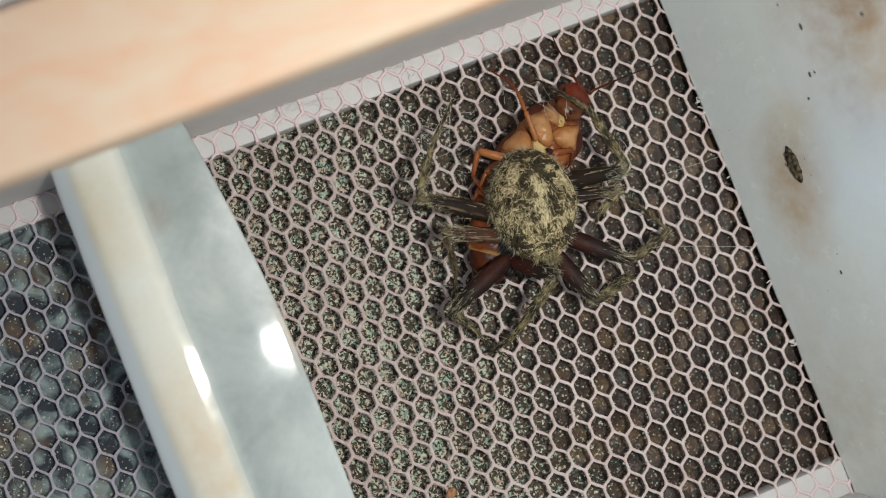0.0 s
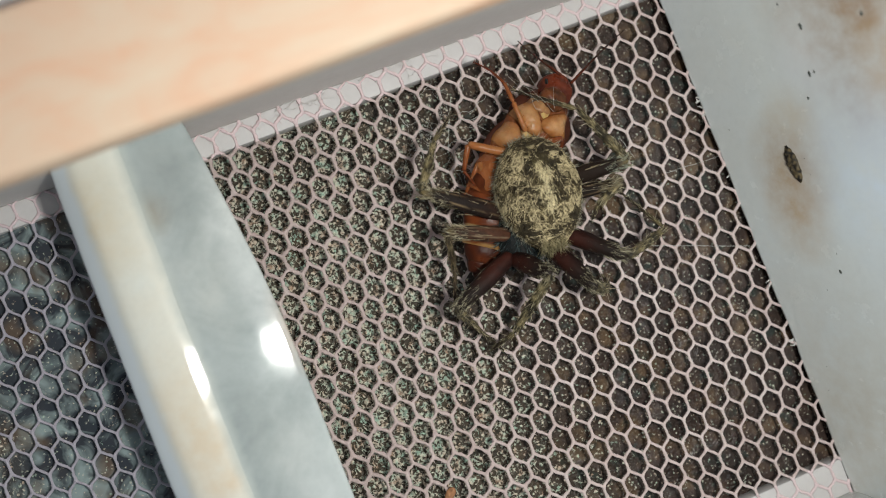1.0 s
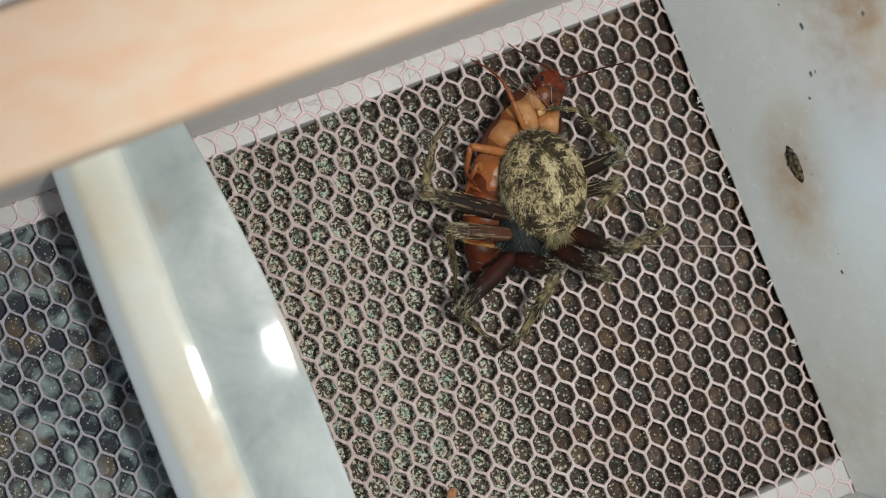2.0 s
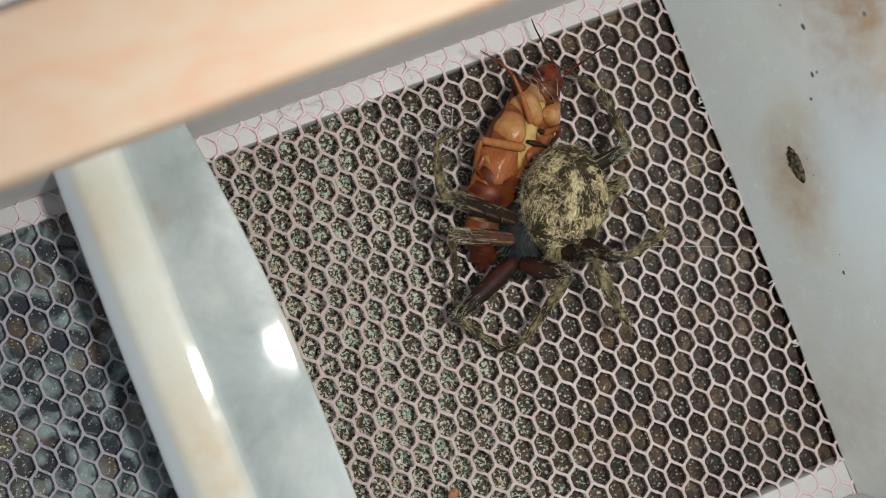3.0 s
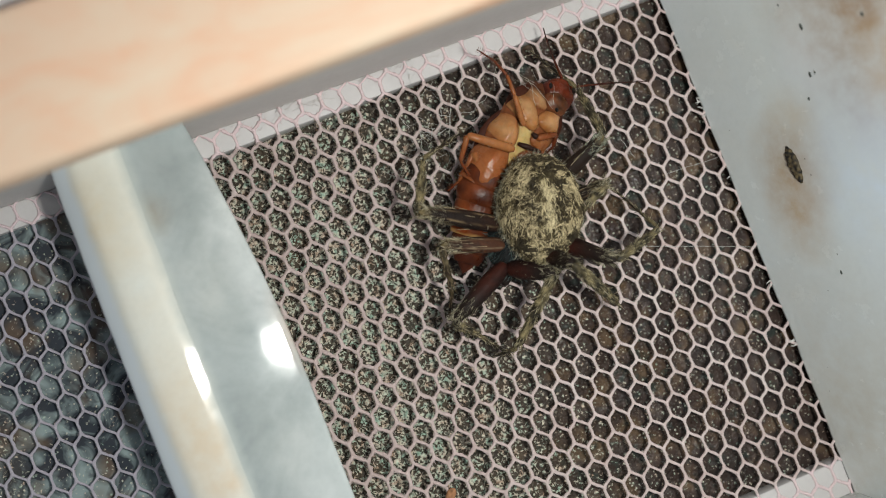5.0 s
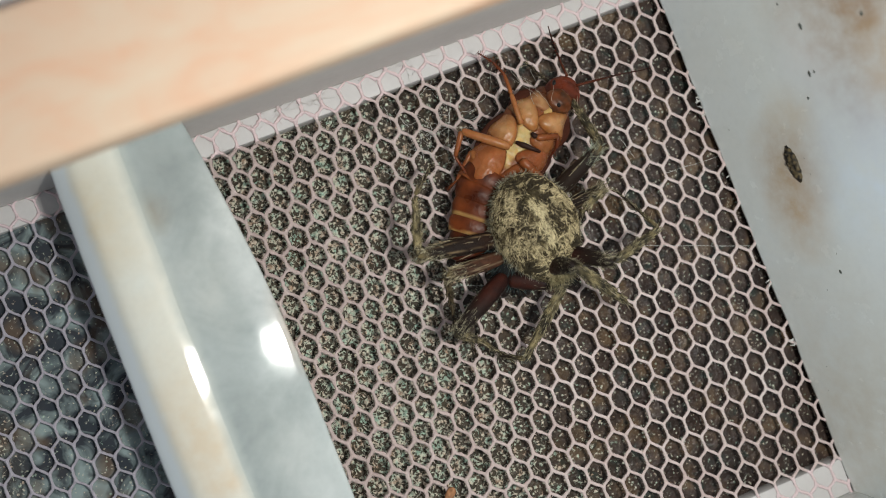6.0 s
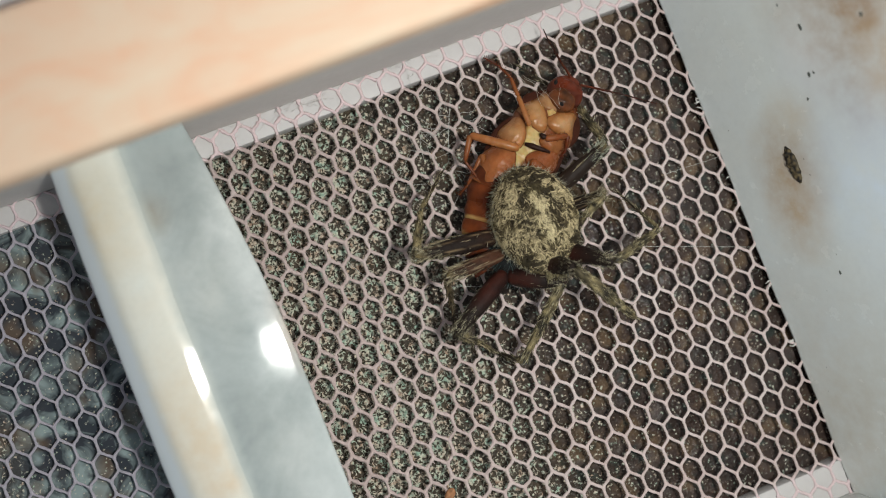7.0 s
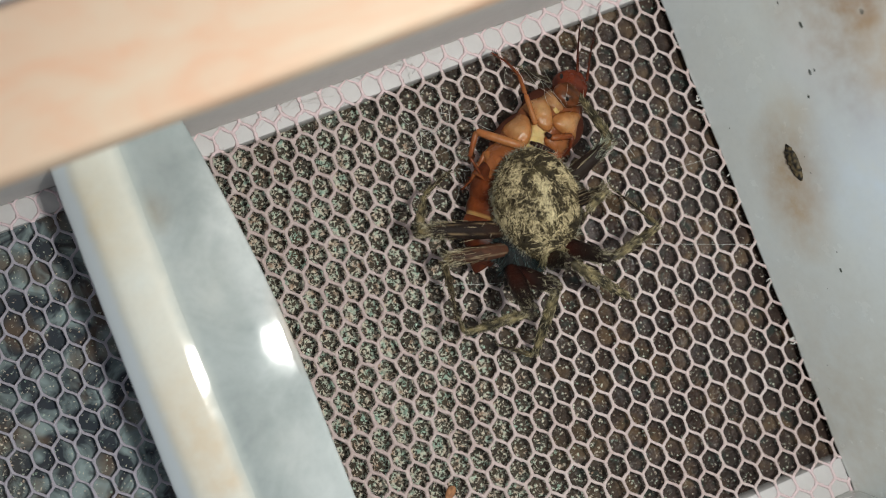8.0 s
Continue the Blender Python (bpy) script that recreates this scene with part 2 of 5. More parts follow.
EYEBLACK = mat_plain("glossy_black", (0.008, 0.006, 0.005), 0.08)
RINGSKIN = mat_tone("ring_chitin", 0.34, 1.3, 0.08, 0.16, wax=0.2)
CRUSTY = mat_tone("dried_crust", 0.8, 3.0, 0.12)
SPECK = mat_plain("dark_speck", (0.07, 0.08, 0.07), 0.7, 4.0)
SILKY = mat_tone("pale_silk", 0.5, 6.0, 0.01)
TABLE = mat_plain("dull_grey_green_table", (0.16, 0.18, 0.16), 0.6, 0.2)


# ---------------------------------------------------------------- building helpers
def mesh_ob(name, bm, material, parent=None, label="", smooth=True, crisp=0):
    """Links a bmesh as one object; crisp: edges bent by more degrees than that stay sharp."""
    me = bpy.data.meshes.new(name)
    bm.normal_update()
    if crisp:
        for e in bm.edges:
            e.smooth = e.calc_face_angle(0.0) < radians(crisp)
    bm.to_mesh(me)
    bm.free()
    for m in material if isinstance(material, (list, tuple)) else (material,):
        me.materials.append(m)
    if smooth:
        for p in me.polygons:
            p.use_smooth = True
    ob = new(name, me)
    if parent:
        ob.parent = parent
    if label:
        ob["label"] = label
    return ob


def part(name, bm, material, parent, label="", crisp=0):
    return mesh_ob(name, bm, material, parent, label, True, crisp)


def box(bm, lo, hi, bevel=0.0, segs=2):
    m = Matrix.LocRotScale([(a + b) / 2 * MM for a, b in zip(lo, hi)], None, [(b - a) * MM for a, b in zip(lo, hi)])
    vs = bmesh.ops.create_cube(bm, size=1, matrix=m)["verts"]
    if bevel:
        es = list({e for v in vs for e in v.link_edges})
        bmesh.ops.bevel(bm, geom=es, offset=bevel * MM, segments=segs, affect="EDGES", profile=0.5)
    return vs


def prism_y(bm, outline, y0, y1, steps=1, wave=0.0):
    """Sweep an outline of (x, z) from y0 to y1, with a slight waviness."""
    rings = []
    for i in range(steps + 1):
        y = y0 + (y1 - y0) * i / steps
        ring = []
        for j, (x, z) in enumerate(outline):
            w = wave * noise.noise((x * 0.3, y * 0.35, z * 0.3 + j * 0.02))
            ring.append(bm.verts.new(((x + w) * MM, y * MM, (z + w * 0.6) * MM)))
        rings.append(ring)
    n = len(outline)
    for r0, r1 in zip(rings, rings[1:]):
        for j in range(n):
            bm.faces.new((r0[j], r0[(j + 1) % n], r1[(j + 1) % n], r1[j]))
    bm.faces.new(rings[0][::-1])
    bm.faces.new(rings[-1])


def tone_layer(bm):
    return bm.verts.layers.float_color.new("tone")


def loft(bm, lay, rings, colors, cap=True):
    """Join rings of points (millimetres) into a skin; colors(i, j, point) gives the tone."""
    made = []
    for i, ring in enumerate(rings):
        row = []
        for j, p in enumerate(ring):
            v = bm.verts.new(Vector(p) * MM)
            v[lay] = (*colors(i, j, p), 1)
            row.append(v)
        made.append(row)
    n = len(rings[0])
    for a, b in zip(made, made[1:]):
        for j in range(n):
            bm.faces.new((a[j], a[(j + 1) % n], b[(j + 1) % n], b[j]))
    if cap:
        bm.faces.new(made[0][::-1])
        bm.faces.new(made[-1])
    return made


def hair(bm, lay, root, way, length, r, tone, tip=None, bend=(0, 0, 0)):
    """One tapered bristle of two joints, in millimetres."""
    root, way = Vector(root), Vector(way).normalized()
    side = way.orthogonal().normalized()
    up = way.cross(side)
    mid = root + way * length * 0.55
    end = root + way * length + Vector(bend) * length
    loops = []
    for c, rr, tn in ((root, r, tone), (mid, r * 0.7, tone)):
        row = []
        for k in range(3):
            a = k * 2.0944
            v = bm.verts.new((c + (side * math.cos(a) + up * math.sin(a)) * rr) * MM)
            v[lay] = (*tn, 1)
            row.append(v)
        loops.append(row)
    t = bm.verts.new(end * MM)
    t[lay] = (*(tip or tone), 1)
    for k in range(3):
        q = (k + 1) % 3
        bm.faces.new((loops[0][k], loops[0][q], loops[1][q], loops[1][k]))
        bm.faces.new((loops[1][k], loops[1][q], t))


def lock(bm, lay, root, way, length, r, tone, curl=0.35, seed=0):
    """A curled lock of hair, thick in the middle, occlusion painted at its root, in millimetres."""
    p, d = Vector(root), Vector(way).normalized()
    swing = Vector(noise.noise_vector(Vector((seed * 1.7, 3.1, seed * 0.31)))) * 2.0 * curl
    pts = [p]
    for k in range(4):
        p = p + d * length / 4
        d = (d + swing * (1 if k < 2 else -0.8)).normalized()
        pts.append(p)
    tube(bm, lay, pts, [r * 0.6, r, r, r * 0.75, r * 0.2], lambda f: blend(blend(tone, BARK, 0.7), tone, f * 4), 4)


def blend(a, b, f):
    f = max(0.0, min(1.0, f))
    return tuple(x + (y - x) * f for x, y in zip(a, b))


def tube(bm, lay, pts, radii, tone, sides=8):
    """A round tube through points; tone is a colour or a function of 0..1."""
    pts = [Vector(p) for p in pts]
    rings = []
    up = None
    for i, p in enumerate(pts):
        d = (pts[min(i + 1, len(pts) - 1)] - pts[max(i - 1, 0)]).normalized()
        s = (up or d.orthogonal()).normalized()
        s = (s - d * s.dot(d)).normalized()
        up = s
        u = d.cross(s)
        rings.append([p + (s * math.cos(a) + u * math.sin(a)) * radii[i] for a in (k * 2 * math.pi / sides for k in range(sides))])
    last = len(pts) - 1
    loft(bm, lay, rings, lambda i, j, p: tone(i / last) if callable(tone) else tone)


# ---------------------------------------------------------------- the box
NET_L, NET_R = -52.0, 30.2
LEDGE_TOP, WALL_TOP = 15.4, 17.6
LEDGE_BOT, WALL_BOT = -32.4, -35.7


def build_box():
    # right wall, with a slight draft
    bm = bmesh.new()
    prism_y(bm, [(28.2, -0.05), (28.25, 0.1), (29.9, 5), (32.0, 12), (34.3, 19), (36.4, 26), (39.1, 35), (39.7, 35.6), (46, 35.6), (46, -0.05)],
            WALL_BOT - 8, WALL_TOP + 14, 60, 0.10)
    tagged(mesh_ob("wall_east", bm, RIM), "white plastic box wall with brown stains", "wall", kind="structure")
    # top wall: low inner step and the rim on which the batten lies
    bm = bmesh.new()
    box(bm, (-60, WALL_TOP, -12.0), (28.6, 30, 24.0), 0.4)
    tagged(mesh_ob("wall_north", bm, WALLGREY), "grey plastic box wall under a wooden batten", "wall", kind="structure")
    bm = bmesh.new()
    box(bm, (-60, WALL_BOT - 6, -12.0), (28.6, WALL_BOT, 24.0), 0.4)
    tagged(mesh_ob("wall_south", bm, RIM), "white plastic box wall", "wall", kind="structure")
    bm = bmesh.new()
    box(bm, (-66, WALL_BOT - 6, -12.0), (-60, 30, 24.0), 0.4)
    tagged(mesh_ob("wall_west", bm, RIM), "white plastic box wall", "wall", kind="structure")
    # ledges that carry the net
    bm = bmesh.new()
    box(bm, (-60, LEDGE_TOP, -1.9), (28.2, WALL_TOP, -0.06), 0.10)
    tagged(mesh_ob("ledge_north", bm, LEDGE), "white plastic ledge under the net's edge", "ledge", kind="structure")
    bm = bmesh.new()
    box(bm, (-60, WALL_BOT, -1.9), (28.2, LEDGE_BOT, -0.06), 0.10)
    tagged(mesh_ob("ledge_south", bm, LEDGE), "white plastic ledge under the net's edge", "ledge", kind="structure")
    # pebbled dark sheet below the net
    bm = bmesh.new()
    nx, ny = 200, 120

    def step(a, b, v):
        f = max(0.0, min(1.0, (v - a) / (b - a)))
        return f * f * (3 - 2 * f)

    def bed(x, y):
        z = -1.9 + 1.1 * step(-20, -28, x)
        return z + 0.14 * noise.noise((x * 0.2, y * 0.2, 3)) + 0.06 * noise.noise((x * 0.7, y * 0.7, 9))

    grid = []
    for i in range(nx + 1):
        x = -60 + 100 * i / nx
        grid.append([bm.verts.new((x * MM, y * MM, bed(x, y) * MM)) for y in (WALL_BOT + (WALL_TOP - WALL_BOT) * j / ny for j in range(ny + 1))])
    for i in range(nx):
        for j in range(ny):
            bm.faces.new((grid[i][j], grid[i + 1][j], grid[i + 1][j + 1], grid[i][j + 1]))
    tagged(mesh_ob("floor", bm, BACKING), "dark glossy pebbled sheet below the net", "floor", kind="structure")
    bm = bmesh.new()
    box(bm, (-900, -900, -24), (900, 900, -12.05))
    tagged(mesh_ob("table_top", bm, TABLE), "dull grey-green table surface", "table", kind="structure")


def build_bar():
    """The divider across the net: a cream flat on one side of a ridge, a grey slope on the other."""
    bar = tagged(new("divider_bar"), "plastic divider bar, cream and grey, across the net", "bar")
    y0, y1 = WALL_BOT, WALL_TOP

    def lean(bm):
        for v in bm.verts:
            if v.co.z > 3 * MM:
                d = v.co.y + 2.4 * MM
                v.co.z += 0.031 * d - 2.5 * d * d      # leans and bows a little

    bm = bmesh.new()
    prism_y(bm, [(-28.2, 0.12), (-28.62, 7.2), (-28.6, 7.45), (-28.4, 7.66), (-27.9, 8.05), (-27.4, 8.44), (-27.0, 8.74), (-26.7, 8.94), (-26.3, 9.10), (-25.7, 9.18), (-25.0, 9.22), (-24.2, 9.22), (-23.7, 9.16), (-23.45, 9.10), (-23.3, 9.055), (-23.1, 8.996), (-22.9, 8.937), (-22.7, 8.878), (-22.58, 8.84), (-22.58, 0.12)],
            y0, y1, 70, 0.06)
    lean(bm)
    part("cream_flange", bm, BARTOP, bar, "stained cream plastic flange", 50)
    bm = bmesh.new()
    outline, x, z = [(-22.58, 0.12), (-22.58, 8.84)], -22.58, 8.84
    while x < -15.6:
        x += 0.2
        # steep at the ridge, then a slope that grows gently to the edge
        z -= 0.2 * (0.24 if x < -22.2 else 0.18 if x < -21.9 else 0.14 + 0.064 * ((x + 22.4) / 6.4) ** 1.3)
        outline.append((x, z))
    outline += [(-15.38, z - 0.08), (-15.24, z - 0.22), (-15.22, z - 0.42), (-15.5, z - 1.0), (-16.2, 0.12)]
    prism_y(bm, outline, y0, y1, 70, 0.03)
    lean(bm)
    # the outer edge draws in towards the batten
    for v in bm.verts:
        y = v.co.y / MM
        inset = 2.1 * max(0.0, (y + 3) / 20.7) ** 1.5
        v.co.x -= inset * max(0.0, (v.co.x / MM + 22.58) / 7.6) * MM
        v.co.x += 0.06 * noise.noise((1.0, y * 0.9, 4)) * (1 if v.co.x > -15.7 * MM else 0) * MM
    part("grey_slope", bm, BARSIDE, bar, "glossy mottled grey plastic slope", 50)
    return bar


# hexagonal cells of the net
CELL_O = Vector((22.556, -6.829))
CELL_A = Vector((1.909, -0.250))
CELL_B = Vector((-0.913, -1.876))
KNOT = Vector((0.0, 0.0))


def build_net():
    """A knitted net: rounded strands round hexagonal cells, the knots thicker than the strands."""
    c = CELL_A + CELL_B
    # the two knots of a cell, a little off the middle of their triangles
    k1, k2 = (CELL_A + c) / 3 + KNOT, (c + CELL_B) / 3 - KNOT
    corner = [k1, k2, k1 - CELL_A, k2 - c, k1 - c, k2 - CELL_B]
    net = tagged(new("hexagonal_net"), "pinkish-white net of hexagonal cells stretched in the box", "net")
    rnd = random.Random(17)

    def jog(p):
        q = Vector((p.x, p.y, 0))
        a = noise.noise_vector(q * 0.09 + Vector((7, 3, 1))) * 0.16 + noise.noise_vector(q * 0.8) * 0.07
        return Vector((p.x + a.x, p.y + a.y))

    panels, strands = {"east": bmesh.new(), "west": bmesh.new()}, []
    for i in range(-48, 17):
        for j in range(-26, 32):
            o = CELL_O + CELL_A * i + CELL_B * j
            if not (NET_L < o.x < NET_R + 0.9 and WALL_BOT - 0.5 < o.y < WALL_TOP + 0.5):
                continue
            east = o.x > -20
            bm = panels["east" if east else "west"]
            if not east:
                o = o + Vector((-0.2, 0.2))
            pts = [jog(o + k) for k in corner]
            mid = sum(pts, Vector((0, 0))) / 6
            # strands are thicker and rougher towards the divider
            worn = max(0.0, min(1.0, (10 - o.x) / 22)) if east else 0.0
            half = (0.130 + 0.030 * worn if east else 0.115) + 0.025 * noise.noise((o.x * 0.6, o.y * 0.6, 5))
            outer = []
            for k in range(6):
                a, b = pts[k], pts[(k + 1) % 6]
                if k < 3:
                    strands.append((a, b, worn))
                for s in range(4):
                    outer.append(a.lerp(b, s / 4))
            loops = []
            for f_in, z in ((0.0, 0.11), (0.55, 0.09), (1.0, 0.0), (0.72, -0.09), (0.2, -0.13)):
                row = []
                for k in range(24):
                    p = outer[k]
                    d = (mid - p).normalized()
                    knot = ((0.13, 0.0, 0.08)[k // 4 % 3] if k % 4 == 0 else 0.02) * f_in
                    rough = 0.07 + 0.15 * worn
                    q = p + d * (half * f_in + knot + rough * f_in * noise.noise((p.x * 3.1 + i, p.y * 3.1 + j, 3.0)))
                    lift = 0.03 * noise.noise((p.x, p.y, 2)) + (0.04 + 0.07 * worn) * noise.noise((q.x * 5, q.y * 5, 8))
                    row.append(bm.verts.new((q.x * MM, q.y * MM, (z + lift) * MM)))
                loops.append(row)
            for r0, r1 in zip(loops, loops[1:]):
                for k in range(24):
                    bm.faces.new((r0[k], r0[(k + 1) % 24], r1[(k + 1) % 24], r1[k]))
    for where, bm in panels.items():
        bmesh.ops.remove_doubles(bm, verts=bm.verts, dist=0.004 * MM)
        part("mesh_panel", bm, NET, net, {"east": "pinkish-white knitted mesh, grimy beside the divider", "west": "lilac-grey knitted mesh"}[where])
    # stray fibres standing off the strands
    bm = bmesh.new()
    lay = tone_layer(bm)
    for a, b, worn in strands:
        for _ in range(int(0.4 + 4.5 * worn + rnd.random())):
            p = a.lerp(b, rnd.random())
            ang = rnd.uniform(0, 2 * math.pi)
            hair(bm, lay, (p.x + 0.08 * math.cos(ang), p.y + 0.08 * math.sin(ang), 0.05), (math.cos(ang), math.sin(ang), rnd.uniform(-0.2, 0.7)),
                 rnd.uniform(0.15, 0.30 + 0.3 * worn), rnd.uniform(0.016, 0.030), blend((0.56, 0.44, 0.42), (0.78, 0.68, 0.65), rnd.random()))
    tagged(part("fuzz", bm, SILKY, net, "pale stray fibres"), kind="stuff")


def build_batten():
    bm = bmesh.new()
    box(bm, (-75, -5.15, 24.0), (75, 5.15, 27.0), 0.8, 4)
    ob = tagged(mesh_ob("wooden_batten", bm, WOOD), "pale peach wooden batten lying on the box rim", "batten")
    ob.matrix_world = pose(-12 * MM, 18.62 * MM, 0, 0, 0, 0.65)


build_box()
build_bar()
build_net()
build_batten()


# ---------------------------------------------------------------- the spider
STRAW, OLIVE, BARK = (0.38, 0.30, 0.14), (0.105, 0.085, 0.045), (0.026, 0.022, 0.015)
DARK, BLUEBLACK = (0.016, 0.010, 0.008), (0.012, 0.018, 0.020)
AB = (3.75, 4.95, 2.9)      # half width, half length, half height of the abdomen


def scribble(p):
    """A slowly winding field; the fur runs along its level lines."""
    return noise.noise(p * 0.95 + noise.noise_vector(p * 0.5) * 0.6) + 0.35 * noise.noise(p * 2.3 + Vector((5, 2, 9)))


def spot(u, v, cu, cv, ru, rv, tilt=0.0):
    """1 in the middle of an oval patch, falling to 0 round it."""
    du, dv = u - cu, v - cv
    c, n = math.cos(tilt), math.sin(tilt)
    return math.exp(-((du * c + dv * n) / ru) ** 4 - ((dv * c - du * n) / rv) ** 4)


# dark blots and pale patches of the abdomen (across, along, half sizes, tilt)
BLOTS = ((0.20, 0.72, 0.14, 0.10, 0), (-0.12, 0.84, 0.15, 0.07, 0), (-0.10, 0.60, 0.10, 0.08, 0), (0.31, 0.40, 0.14, 0.11, 0.4), (-0.24, 0.40, 0.13, 0.10, -0.4),
         (0.38, 0.12, 0.20, 0.09, 0.5), (-0.36, 0.10, 0.20, 0.08, -0.5), (0.36, -0.14, 0.18, 0.055, 0.5), (-0.26, -0.15, 0.18, 0.055, -0.4),
         (-0.50, -0.62, 0.26, 0.10, -0.6), (0.12, -0.70, 0.14, 0.12, 0.2), (0.62, -0.52, 0.22, 0.08, 0.9))
PALES = ((-0.40, 0.62, 0.13, 0.10, 0), (-0.52, 0.33, 0.15, 0.13, 0), (0.62, 0.28, 0.14, 0.12, 0), (0.48, 0.56, 0.10, 0.08, 0),
         (-0.10, -0.36, 0.40, 0.10, 0), (-0.2, -0.60, 0.10, 0.06, 0), (0.40, -0.40, 0.12, 0.10, 0))


def stripe_at(u, v):
    """The jagged stripe along the middle of the abdomen, 1 on it."""
    return math.exp(-((u - 0.07 + 0.05 * math.sin(v * 17)) / (0.115 + 0.05 * math.sin(v * 24 + 1.0))) ** 4) * math.exp(-((v - 0.08) / 0.46) ** 6)


def fur_tone(x, y, z, jitter=0.0):
    """The pattern on the abdomen: winding cream lines on olive, a jagged pale stripe along the middle, dark blots."""
    p = Vector((x, y, z))
    warp = noise.noise_vector(p * 0.9) * 0.07 + noise.noise_vector(p * 2.4) * 0.04
    u, v = x / AB[0] + warp.x, y / AB[1] + warp.y
    light = 0.27 + 0.16 * noise.noise(Vector((x * 0.8, y * 0.8, 4))) + 0.74 * math.cos(scribble(p) * 9.0) + jitter
    light += 0.55 * max(spot(u, v, *q) for q in PALES)
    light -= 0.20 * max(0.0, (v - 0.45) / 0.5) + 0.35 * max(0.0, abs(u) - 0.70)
    stripe = stripe_at(u, v)
    dark = max(spot(u, v, *q) for q in BLOTS) * (1 - stripe)
    if stripe > 0.35:
        return blend((0.40, 0.33, 0.17), (0.70, 0.60, 0.37), 0.4 + 0.6 * stripe + 1.2 * jitter)
    if stripe > 0.05:                               # dark rim along the stripe
        return blend((0.060, 0.048, 0.028), (0.15, 0.12, 0.06), 0.5 + 3 * jitter)
    if 0.03 < dark + jitter < 0.30 and v < 0.5:      # pale seam round each blot
        light += 0.45
    if dark + jitter > 0.45:
        return blend((0.125, 0.098, 0.055), (0.052, 0.043, 0.029), dark + jitter)
    if light < 0.30:
        return blend((0.056, 0.043, 0.027), (0.16, 0.124, 0.064), (light + 0.2) / 0.5)
    return blend((0.175, 0.140, 0.068), (0.63, 0.525, 0.315), (light - 0.30) / 0.66)


def egg(v):
    """Relative breadth of the abdomen at v from -1 (spinnerets) to 1 (front)."""
    base = math.sqrt(max(0.0, 1 - abs(v) ** 2.3))
    return base * (1.0 - 0.10 * v) if v > 0 else base * (1.0 + 0.25 * v)


def build_abdomen(spider):
    bm = bmesh.new()
    lay = tone_layer(bm)
    rnd = random.Random(4)
    rings = []
    for i in range(49):
        v = -0.999 + 1.998 * i / 48
        r = max(0.03, egg(v))
        ring = []
        for j in range(56):
            a = 2 * math.pi * j / 56
            lump = 1 + 0.035 * noise.noise((math.cos(a) * 2.5, v * 4, math.sin(a) * 2.5))
            ring.append((AB[0] * r * math.cos(a) * lump, AB[1] * v, 5.4 + AB[2] * r * math.sin(a) * lump))
        rings.append(ring)
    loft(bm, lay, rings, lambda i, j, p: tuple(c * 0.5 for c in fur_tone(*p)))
    # fur in small tufts of curled strokes lying on the skin, cream tufts beside dark ones
    def skin(v, a, lift):
        r = egg(v)
        p = Vector((AB[0] * r * math.cos(a), AB[1] * v, 5.4 + AB[2] * r * math.sin(a)))
        q = Vector((p.x / AB[0] ** 2, p.y / AB[1] ** 2, (p.z - 5.4) / AB[2] ** 2)).normalized()
        return p + q * lift, q

    for _ in range(8200):
        v, a = rnd.uniform(-0.97, 0.96), rnd.uniform(-0.3, math.pi + 0.3)
        p, q = skin(v, a, 0)
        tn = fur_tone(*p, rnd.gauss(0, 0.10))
        shade = rnd.uniform(0.62, 1.22)
        sign, long = rnd.choice((-1, 1)), rnd.uniform(0.4, 0.90)
        pts, w = [], p
        streak = stripe_at(p.x / AB[0], p.y / AB[1])
        combed = streak > 0.002 or rnd.random() < 0.08 + 1.2 * max(0.0, abs(p.x) / AB[0] - 0.60)
        lean = Vector((rnd.gauss(0, 0.25), rnd.gauss(0, 0.25), 0))
        for h in (0.0, 0.07, 0.12, 0.13, rnd.uniform(0.05, 0.22)):
            pts.append(w + q * h)
            m = Vector((abs(w.x), w.y, w.z))
            g = Vector([scribble(m + e) - scribble(m - e) for e in (Vector((0.05, 0, 0)), Vector((0, 0.05, 0)), Vector((0, 0, 0.05)))])
            g.x *= 1 if w.x > 0 else -1
            d = q.cross(g)
            if d.length < 1e-5:
                break
            d = d.normalized() * sign
            if streak > 0.002:
                d = (d * 0.6 + Vector((0, -1, 0)) + lean).normalized()
            elif combed:
                d = (d * 0.35 + Vector((0.75 * w.x / AB[0], -0.9, -0.25)) + lean).normalized()
            w = w + d * long / 4
            # back on to the skin
            f = math.sqrt((w.x / AB[0]) ** 2 + ((w.z - 5.4) / AB[2]) ** 2) / max(0.12, egg(max(-0.99, min(0.99, w.y / AB[1]))))
            f = 1 / max(0.85, min(1.2, f))
            w = Vector((w.x * f, w.y, 5.4 + (w.z - 5.4) * f))
            q = Vector((w.x / AB[0] ** 2, w.y / AB[1] ** 2, (w.z - 5.4) / AB[2] ** 2)).normalized()
        fat = rnd.uniform(0.022, 0.052)
        if len(pts) == 5:
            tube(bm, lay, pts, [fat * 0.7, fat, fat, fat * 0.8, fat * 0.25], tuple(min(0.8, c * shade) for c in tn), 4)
    # paler fringe along the flanks and the tuft at the spinnerets
    for _ in range(1150):
        a = rnd.uniform(-0.9, math.pi + 0.9)
        p = Vector((AB[0] * egg(math.sin(a)) * (1 if math.cos(a) > 0 else -1), AB[1] * math.sin(a), 5.4 + rnd.uniform(-1.6, 0.9)))
        out = Vector((p.x / 16, p.y / 28 - 0.12, rnd.uniform(-0.06, 0.12)))
        out += Vector((rnd.gauss(0, 0.09), rnd.gauss(0, 0.09), 0))
        tn = blend((0.16, 0.14, 0.08), (0.58, 0.55, 0.42), rnd.random())
